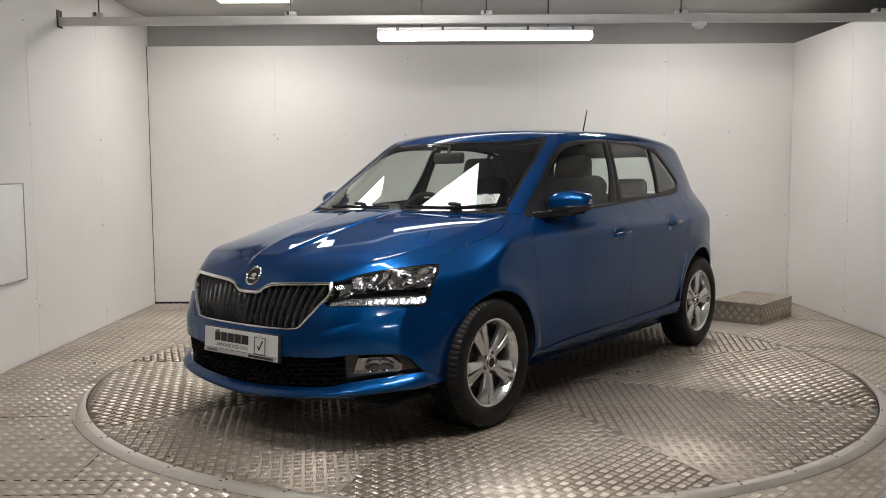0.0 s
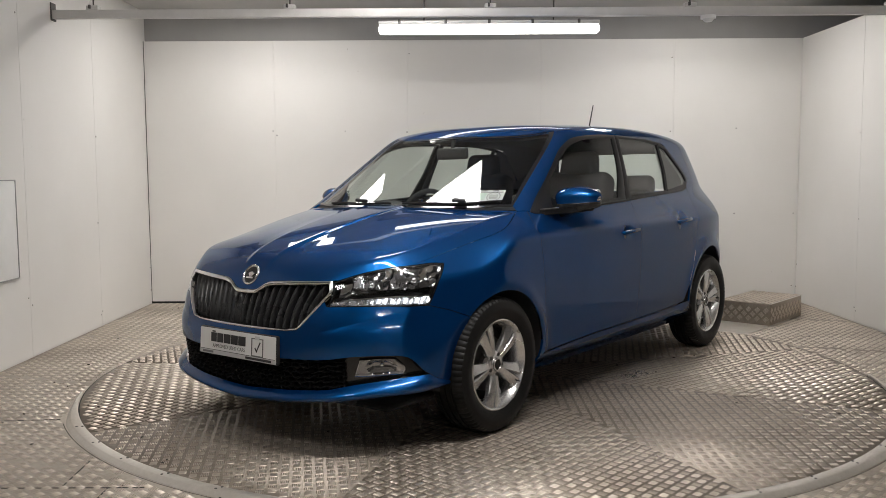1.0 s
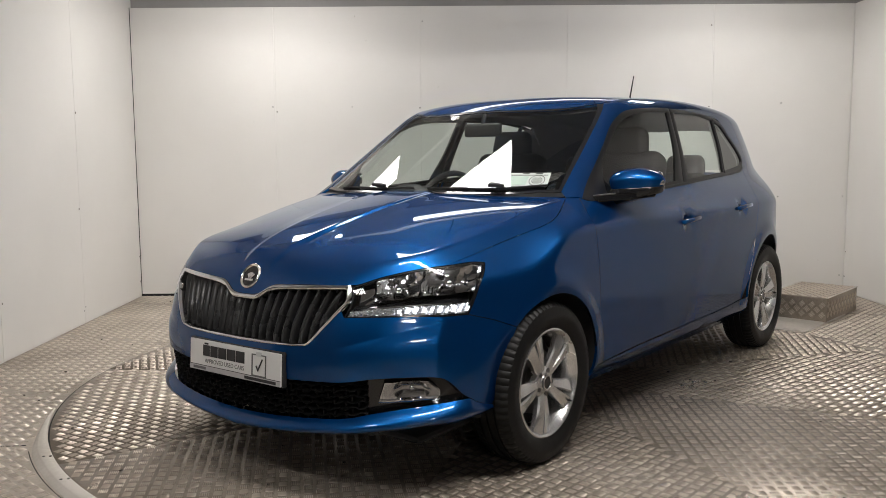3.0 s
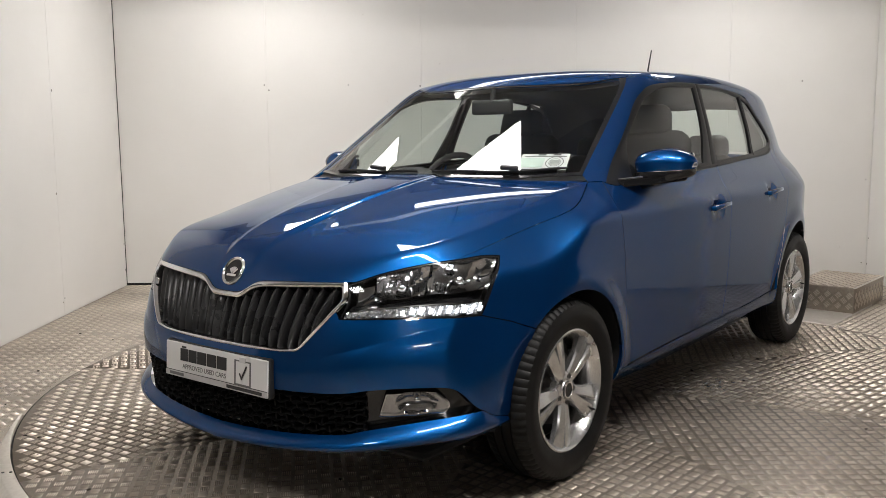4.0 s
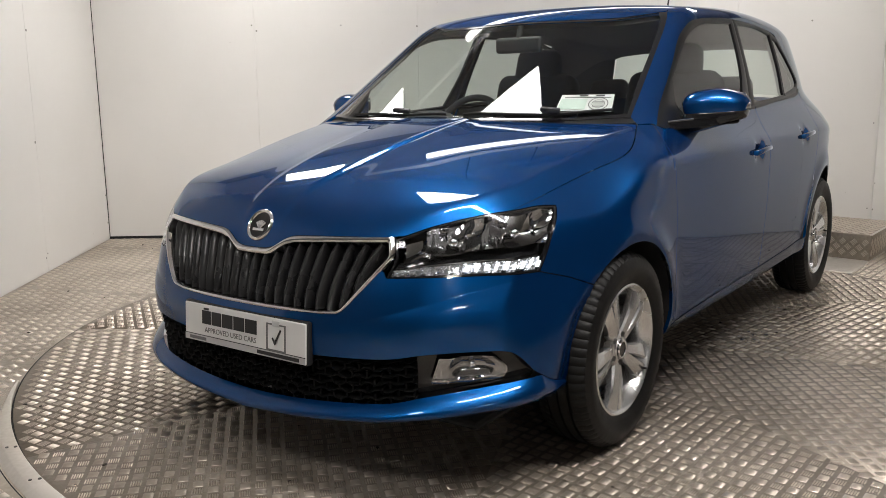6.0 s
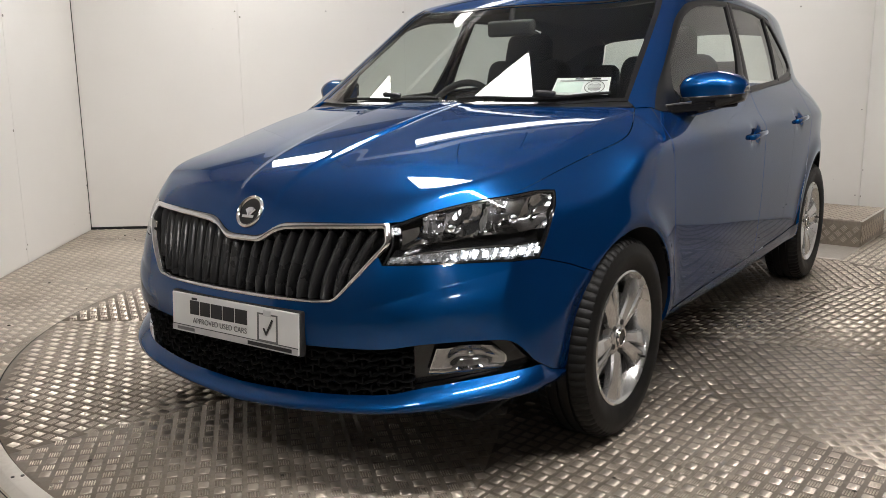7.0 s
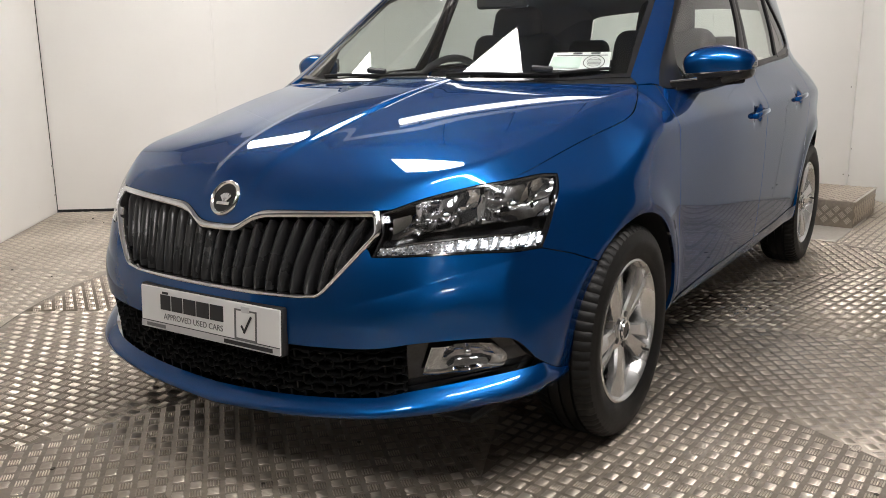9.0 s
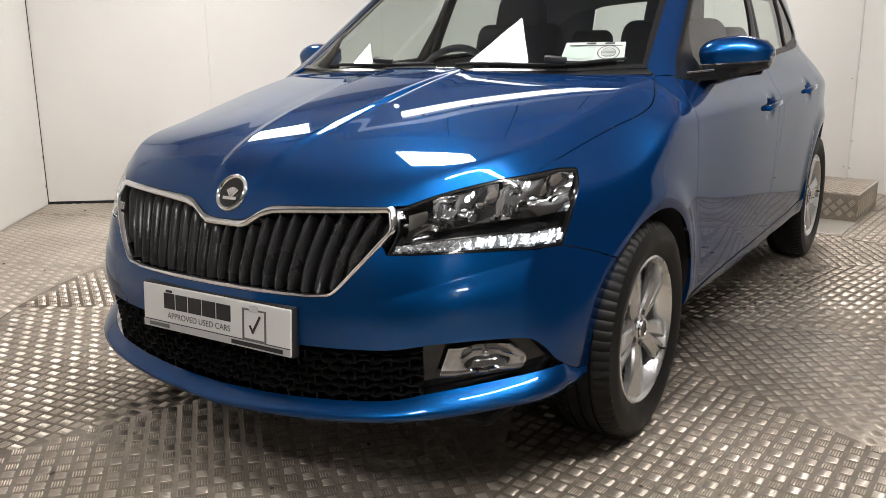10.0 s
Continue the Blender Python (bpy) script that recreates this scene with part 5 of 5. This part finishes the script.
# ---- five-bar tread: raised bars in a chequer of two directions ----
def tread(cells, o, size, lean, height=0.0036):
    """Verts and faces of five bars for each cell (centres as complex numbers); o: 0 or 1, the bars' direction; lean: the grid's turn."""
    L, w = size * 0.36, size * 0.052
    offs = (np.arange(5) - 2) * size * 0.155
    turn = np.exp(1j * (lean + o * math.pi / 2))
    base = np.array([-L + 0j, -L * 0.8 - 1j * w, L * 0.8 - 1j * w, L + 0j, L * 0.8 + 1j * w, -L * 0.8 + 1j * w, -L * 0.72 + 0j, L * 0.72 + 0j])
    zz = np.array([0, 0, 0, 0, 0, 0, height, height])
    pts = cells[:, None, None] + turn[:, None, None] * (base[None, None] + 1j * offs[None, :, None])
    v = np.stack([pts.real, pts.imag, np.broadcast_to(zz, pts.shape)], -1).reshape(-1, 3)
    quad = np.array([(1, 2, 7, 6), (4, 5, 6, 7)])
    tri = np.array([(0, 1, 6), (5, 0, 6), (2, 3, 7), (3, 4, 7)])
    k = (np.arange(len(v) // 8) * 8)[:, None, None]
    return v, (quad[None] + k).reshape(-1, 4), (tri[None] + k).reshape(-1, 3)


def tread_object(name, v, quads, tris, mat, parent=None, extra=None):
    """Bars, and if given the plate (verts, faces) that they stand on, as one mesh."""
    me = bpy.data.meshes.new(name)
    faces = [quads, tris]
    if extra is not None:
        pv, pf = extra
        n = len(v)
        v = np.vstack([v, pv])
    loops = np.concatenate([quads.ravel(), tris.ravel()] + ([np.concatenate([np.array(q) + n for q in pf])] if extra is not None else []))
    sizes = np.concatenate([np.full(len(quads), 4), np.full(len(tris), 3)] + ([np.array([len(q) for q in pf])] if extra is not None else []))
    me.vertices.add(len(v))
    me.vertices.foreach_set("co", v.ravel())
    me.loops.add(len(loops))
    me.loops.foreach_set("vertex_index", loops)
    me.polygons.add(len(sizes))
    me.polygons.foreach_set("loop_start", np.r_[0, np.cumsum(sizes)[:-1]])
    me.update(calc_edges=True)
    me.validate()
    me.materials.append(mat)
    if extra is not None:
        me.materials.append(PLATE_DIRT)
        idx = np.zeros(len(sizes), np.int32)
        idx[-len(pf):] = 1
        me.polygons.foreach_set("material_index", idx)
    ob = new(name, me)
    if parent:
        ob.parent = parent
    return ob


def chequer(x0, x1, y0, y1, size, lean):
    """Cell centres and directions over a rectangle, in a grid turned by lean."""
    r = max(x1 - x0, y1 - y0) * 0.75
    n = int(r / size) + 1
    i, j = np.meshgrid(np.arange(-n, n + 1), np.arange(-n, n + 1))
    c = (i + 1j * j) * size * np.exp(1j * lean) + (x0 + x1) / 2 + 1j * (y0 + y1) / 2
    return c.ravel(), ((i + j) % 2).ravel()


# ---- turntable ----
TC, R_OUT, R_IN = (0.565, 5.27), 2.315, 2.243
CELL = 0.045
TABLE = empty("turntable", pose(TC[0], TC[1], 0))
tagged(TABLE, "round vehicle turntable of worn tread plate wedges in the floor", "turntable")
RING_FROM, RING_TO = -166, -6  # beyond these the floor plates lie over the ring
v, f = arc([(-0.03, R_IN + 0.004), (0.011, R_IN + 0.004), (0.014, R_IN + 0.008), (0.015, R_IN + 0.044), (0.013, R_IN + 0.050), (-0.003, R_OUT), (-0.03, R_OUT)], RING_FROM, RING_TO)
# the ring's ends run out to a point under the plates
for i in range(150):
    e = min(1.0, min(i, 149 - i) / 14)
    for j in range(3, 7):
        q = v[i * 7 + j]
        r = math.hypot(q[0], q[1])
        k = (R_IN + 0.010 + (r - R_IN - 0.010) * e) / r
        v[i * 7 + j] = (q[0] * k, q[1] * k, q[2])
mesh_object("rim_ring", v, f, STEEL, TABLE, "smooth worn steel edge ring", smooth=40)
v, f = arc([(-0.03, R_OUT - 0.002), (-0.0038, R_OUT + 0.006), (-0.0036, R_OUT + 0.010)], RING_FROM + 14, RING_TO - 14)
mesh_object("rim_gap", v, f, DARK, TABLE, smooth=0)
v, f = arc([(-0.0030, R_IN - 0.006), (-0.0030, R_IN + 0.005)], -180, 180, 200)
mesh_object("inner_gap", v, f, DARK, TABLE, smooth=0)
WEDGES = 9
rng = np.random.RandomState(4)
for k in range(WEDGES):
    a0 = radians(-66 + 360 / WEDGES * k)
    a1 = a0 + 2 * math.pi / WEDGES
    am = (a0 + a1) / 2
    lean = am + math.pi / 4
    cc, oo = chequer(-R_IN, R_IN, -R_IN, R_IN, CELL, lean)
    da = (np.angle(cc * np.exp(-1j * am)))
    edge = np.abs(cc) * np.sin(math.pi / WEDGES - np.abs(da))
    keep = (np.abs(da) < math.pi / WEDGES) & (edge > 0.002) & (np.abs(cc) < R_IN - 0.022)
    cc, oo = cc[keep], oo[keep]
    bv, bq, bt = tread(cc, oo, CELL, lean)
    arc = [(R_IN - 0.003) * np.exp(1j * t) for t in np.linspace(a0 + 0.0007, a1 - 0.0007, 14)]
    pv = [(0, 0, 0)] + [(z.real, z.imag, 0) for z in arc] + [(0, 0, -0.004)] + [(z.real, z.imag, -0.004) for z in arc]
    pf = [list(range(0, 15))] + [[i, i + 1, i + 16, i + 15] for i in range(1, 14)] + [[0, 1, 16, 15], [14, 0, 15, 29]]
    pf = [q if n == 0 else q[::-1] for n, q in enumerate(pf)]
    tread_object("tread_plate", bv, bq, bt, TREAD, TABLE, (np.array(pv, float), pf))

# screws round the ring
screw = cyl_bm((0, 0, 0.013), (0, 0, 0.0165), 0.0055, n=8)
screw_mesh = bpy.data.meshes.new("ring_screw")
screw.to_mesh(screw_mesh)
screw.free()
screw_mesh.materials.append(DARK_METAL)
for k in range(96):
    a, r = 2 * math.pi * (k // 2 + 0.25) / 48 + (0.004 if k % 2 else 0), (R_IN + 0.014 if k % 2 else R_IN + 0.038)
    if not radians(RING_FROM + 16) < (a if a < math.pi else a - 2 * math.pi) < radians(RING_TO - 16):
        continue
    so = new("ring_screw", screw_mesh)
    so.parent = TABLE
    so.location = (r * math.cos(a), r * math.sin(a), 0)

# floor plates outside the turntable
cc, oo = chequer(LEFT, RIGHT, 1.8, BACK, CELL, radians(47))
rel = cc - (TC[0] + 1j * TC[1])
turned = np.degrees(np.angle(rel))
lap = np.clip(np.minimum(turned - RING_FROM, RING_TO - turned) / 15, 0, 1)
out_of_ring = np.abs(rel) > R_IN + 0.024 + (R_OUT - R_IN) * lap
keep = (cc.real > LEFT + 0.02) & (cc.real < RIGHT - 0.02) & (cc.imag > 2.3) & (cc.imag < BACK - 0.02) & out_of_ring
worn = np.abs(((cc.imag + 0.35 * cc.real) % 1.25) - 0.625) > 0.018
cc, oo = cc[keep & worn], oo[keep & worn]
bv, bq, bt = tread(cc, oo, CELL, radians(47))
bv[:, 2] -= 0.004
fl = tread_object("floor_tread", bv, bq, bt, FLOOR_BARS, bpy.data.objects["floor"])
tagged(fl, kind="stuff")

# seams between the floor plates
SEAMS = [((LEFT, 3.325), (-0.80, 3.320)), ((-1.12, 3.325), (-1.135, 3.63)), ((LEFT, 3.155), (-0.935, 3.164)), ((-0.935, 3.164), (-0.94, 3.318)), ((-2.1, 4.20), (-1.53, 4.25)), ((1.95, 3.02), (3.4, 3.04))]
for (xa, ya), (xb, yb) in SEAMS:
    d = math.hypot(xb - xa, yb - ya)
    part("plate_seam", box_bm(0, -0.0025, -0.006, d, 0.0025, -0.0022, 0, 1, pose(xa, ya, 0, 0, 0, math.degrees(math.atan2(yb - ya, xb - xa)))), DARK, bpy.data.objects["floor"])

# ---- wall boards, joints and fixings ----
def board(parent, x0, x1, z0, z1, axis, at, sign):
    """One sheet of wall lining, 3 mm proud, with eased edges."""
    if axis == "y":
        bm = box_bm(x0, at - 0.004, z0, x1, at + 0.002, z1, 0.0015, 1)
    else:
        bm = box_bm(min(at, at + sign * 0.004), x0, z0, max(at, at + sign * 0.004), x1, z1, 0.0015, 1)
    return part("wall_board", bm, WALL, parent)


wb, wl, wr = (bpy.data.objects[k] for k in ("wall_back", "wall_left", "wall_right"))
for a, b in zip((LEFT + 0.006, -1.17, 0.03, 1.23, 2.43), (-1.17, 0.03, 1.23, 2.43, RIGHT - 0.006)):
    board(wb, a + 0.0012, b - 0.0012, 0.016, TOP - 0.002, "y", BACK, -1)
ys = [FRONT + 0.01, -1.2, -0.05, 1.1, 2.25, 3.4, 4.54, 5.69, 6.85, BACK - 0.006]
for a, b in zip(ys, ys[1:]):
    if a >= BAY - 0.01:
        board(wl, a + 0.0012, b - 0.0012, 0.004, CEIL - 0.004, "x", LEFT, 1)
    if b > SIDE_END + 0.2:
        board(wr, max(a, SIDE_END) + 0.0012, min(b, BACK - 0.006) - 0.0012, 0.004, TOP - 0.001, "x", RIGHT, -1)
rng = random.Random(5)
screws_b, screws_l, screws_r = [], [], []
SCREW = plain("screw_head", (0.30, 0.29, 0.27), 0.5, metal=0.5, vary=0.2)
for x in (-2.31, -1.19, -1.15, -0.55, 0.01, 0.05, 0.62, 1.21, 1.25, 1.85, 2.41, 2.45, 3.0, 3.54):
    for z in (0.12, 0.82, 1.54, 2.23):
        if rng.random() < 0.5:
            x2, z2 = x + rng.uniform(-0.012, 0.012), z + rng.uniform(-0.03, 0.03)
            screws_b.append(cyl_bm((x2, BACK - 0.003, z2), (x2, BACK - 0.0058, z2), rng.uniform(0.004, 0.007), n=8))
for y in ys[5:]:
    for dy in (-0.02, 0.02):
        for z in (0.10, 0.35, 0.8, 1.5, 2.2):
            y2, z2 = min(y + dy + rng.uniform(-0.01, 0.01), BACK - 0.02), z + rng.uniform(-0.05, 0.05)
            if rng.random() < 0.45:
                screws_l.append(cyl_bm((LEFT + 0.003, y2, z2), (LEFT + 0.0058, y2, z2), rng.uniform(0.004, 0.008), n=8))
                screws_r.append(cyl_bm((RIGHT - 0.003, y2, z2), (RIGHT - 0.0058, y2, z2), rng.uniform(0.004, 0.007), n=8))
for pr, lst in ((wb, screws_b), (wl, screws_l), (wr, screws_r)):
    for bm in lst:
        part("screw_head", bm, SCREW, pr)
# dark gap and worn edge in the corner between left and back wall
part("corner_gap", box_bm(LEFT + 0.0045, BACK - 0.008, 0.0, LEFT + 0.0085, BACK - 0.0042, TOP), DARK, wl)
part("base_gap", box_bm(LEFT, BACK - 0.0035, -0.003, RIGHT, BACK + 0.02, 0.0155), DARK, wb)

# ---- cable rail under the ceiling, on drop rods ----
RZ0, RZ1, RY = 2.255, 2.313, 6.2
RAILS = part("ceiling_rail", box_bm(LEFT + 0.005, RY - 0.025, RZ0, RIGHT + 1.2, RY + 0.025, RZ1, 0.004, 2), RAIL, None)
tagged(RAILS, "painted metal cable rail hung from the ceiling", "cable rail")
for x in (-2.056, -0.703, 0.678, 2.05, 3.44):
    part("drop_rod", cyl_bm((x, RY, RZ1), (x, RY, CEIL), 0.005, n=10), DARK_METAL, RAILS)
    part("rail_clamp", box_bm(x - 0.04, RY - 0.032, RZ1 - 0.004, x + 0.04, RY + 0.032, RZ1 + 0.028, 0.004, 1), RAIL, RAILS)
    part("clamp_nut", box_bm(x - 0.02, RY - 0.05, RZ1 + 0.004, x - 0.005, RY - 0.03, RZ1 + 0.03, 0.003, 1), DARK_METAL, RAILS)
part("end_bracket", box_bm(LEFT + 0.006, RY - 0.04, RZ0 - 0.015, LEFT + 0.012, RY + 0.04, RZ1 + 0.05, 0.002, 1), DARK_METAL, RAILS)
SMOKE = part("smoke_detector", cyl_bm((2.18, RY, RZ0 - 0.022), (2.18, RY, RZ0), 0.052, n=32), WHITE_PLASTIC, None)
tagged(SMOKE, "white round smoke detector under the cable rail", "smoke detector")
part("detector_head", cyl_bm((2.18, RY, RZ0 - 0.042), (2.18, RY, RZ0 - 0.022), 0.026, 0.040, n=32), WHITE_PLASTIC, SMOKE)


def batten(x, y, z, rod_to, lit):
    """Five-foot weatherproof batten light: grey spine, lit diffuser with rounded ends, clips, hangers."""
    b = empty("batten_light", pose(x, y, z))
    tagged(b, "lit five-foot white batten light hung below the ceiling", "batten light", "batten lights")
    body = box_bm(-0.765, -0.055, 0.035, 0.765, 0.055, 0.062, 0.008, 2)
    part("spine", body, RAIL, b)
    dif = box_bm(-0.765, -0.05, -0.022, 0.765, 0.05, 0.036, 0.022, 4)
    part("diffuser", dif, lit, b, "lit opal diffuser")
    for cx in (-0.62, -0.3, 0.0, 0.3, 0.62):
        part("clip", box_bm(cx - 0.009, -0.058, 0.040, cx + 0.009, 0.058, 0.070, 0.003, 1), DARK_METAL, b)
    for cx in (-0.45, 0.45):
        part("hanger", cyl_bm((cx, 0, 0.06), (cx, 0, rod_to - z), 0.006, n=10), DARK_METAL, b)
    return b


# the second batten is out of view, added as fill for the front
for i, (x, y) in enumerate(TUBES):
    batten(x, y, 2.170 if i == 0 else 2.42, CEIL, OLD_TUBE if i == 0 else FILL_TUBE_LIGHT)


def light_panel(x, y):
    """Square lit ceiling panel in a thin white frame, fixed under the ceiling."""
    b = empty("ceiling_panel_light", pose(x, y, CEIL))
    tagged(b, "lit square white ceiling light panel", "ceiling light", "ceiling panel lights")
    part("panel_diffuser", box_bm(-0.285, -0.285, -0.026, 0.285, 0.285, -0.004), PANEL_LIGHT, b, "lit opal panel")
    fr = join_bm(*[box_bm(x0, y0, -0.032, x1, y1, -0.001, 0.002, 1) for x0, y0, x1, y1 in ((-0.30, -0.30, 0.30, -0.286), (-0.30, 0.286, 0.30, 0.30), (-0.30, -0.286, -0.286, 0.286), (0.286, -0.286, 0.30, 0.286))])
    part("panel_frame", fr, WHITE_PLASTIC, b)
    return b


# the last panel is out of view, added to brighten the front left
for x, y in PANELS:
    light_panel(x, y)

# short hall lamp behind the camera, which throws the rail's shadow on the back wall
hall = empty("hall_lamp", pose(2.24, -2.75, CEIL))
tagged(hall, "lit two-foot bare tube lamp under the hall ceiling", "tube lamp")
part("lit_tube", cyl_bm((-0.29, 0, -0.10), (0.29, 0, -0.10), 0.026, n=24), HALL_LIGHT, hall, "lit white tube")
for cx in (-0.30, 0.30):
    part("tube_holder", box_bm(cx - 0.012, -0.03, -0.13, cx + 0.012, 0.03, -0.02, 0.004, 2), WHITE_PLASTIC, hall)
part("lamp_base", box_bm(-0.32, -0.035, -0.03, 0.32, 0.035, 0.0, 0.004, 2), WHITE_PLASTIC, hall)

# ---- step box by the wall ----
sb = empty("step_box", pose(2.905, 7.03, 0, 0, 0, 48.6))
tagged(sb, "low step box clad in bright tread plate standing on the floor", "step box")
SL, SW, SH = 0.34, 0.20, 0.172
part("box_core", box_bm(-SL, -SW, -0.003, SL, SW, SH, 0.006, 2), PLATE_DIRT, sb)


def face_tread(name, w, h, m, size=0.048):
    cc, oo = chequer(-w, w, -h, h, size, math.pi / 4)
    k = (np.abs(cc.real) < w - size * 0.4) & (np.abs(cc.imag) < h - size * 0.4)
    bv, bq, bt = tread(cc[k], oo[k], size, math.pi / 4, 0.0042)
    bv = np.array([m @ Vector(q) for q in bv])
    return tread_object(name, bv, bq, bt, TREAD, sb)


face_tread("top_plate", SL, SW, Matrix.Translation((0, 0, SH)))
face_tread("side_plate", SL, SH / 2, Matrix.Translation((0, -SW, SH / 2)) @ Matrix.Rotation(math.pi / 2, 4, "X"))
face_tread("side_plate", SW, SH / 2, Matrix.Translation((-SL, 0, SH / 2)) @ Matrix.Rotation(-math.pi / 2, 4, "Z") @ Matrix.Rotation(math.pi / 2, 4, "X"))
for a in (-1, 1):
    part("edge_angle", box_bm(-SL - 0.002, a * SW - 0.008, SH - 0.002, SL + 0.002, a * SW + 0.008, SH + 0.002, 0.001, 1), STEEL, sb)
fp = part("floor_cover_plate", box_bm(-0.42, -0.28, -0.004, 0.42, 0.28, 0.008, 0.003, 1, pose(2.62, 6.82, 0, 0, 0, 48.6)), STEEL, None)
tagged(fp, "thin smooth metal cover plate lying on the floor", "cover plate")

# ---- white board on the left wall ----
wbd = part("notice_board", box_bm(LEFT + 0.004, 4.50, 0.545, LEFT + 0.024, 5.515, 1.150, 0.003, 2), BOARD, None)
tagged(wbd, "blank white panel with a thin dark edge fixed to the wall", "wall panel")
part("board_edge", join_bm(*[box_bm(LEFT + 0.004, y0, z0, LEFT + 0.028, y1, z1, 0.002, 1) for y0, z0, y1, z1 in ((4.49, 0.538, 5.522, 0.545), (4.49, 1.150, 5.522, 1.157), (5.515, 0.545, 5.522, 1.150), (4.49, 0.545, 4.50, 1.150))]), plain("edge_grey", (0.35, 0.35, 0.34), 0.5), wbd)

# ---- grit on the floor ----
rng = random.Random(11)
bms = []
for _ in range(170):
    x, y = rng.uniform(LEFT + 0.1, RIGHT - 0.1), rng.uniform(2.6, 7.8)
    r = rng.uniform(0.004, 0.011)
    bm = bmesh.new()
    bmesh.ops.create_icosphere(bm, subdivisions=1, radius=r, matrix=pose(x, y, 0.001 + r * 0.2, 0, 0, rng.uniform(0, 180)) @ Matrix.Diagonal((1, rng.uniform(0.4, 0.9), 0.4, 1)))
    bms.append(bm)
grit = part("floor_grit", join_bm(*bms), plain("grit", (0.06, 0.05, 0.04), 0.9, vary=0.3), None)
tagged(grit, "dark crumbs of dirt scattered on the plate floor", "grit", kind="stuff")
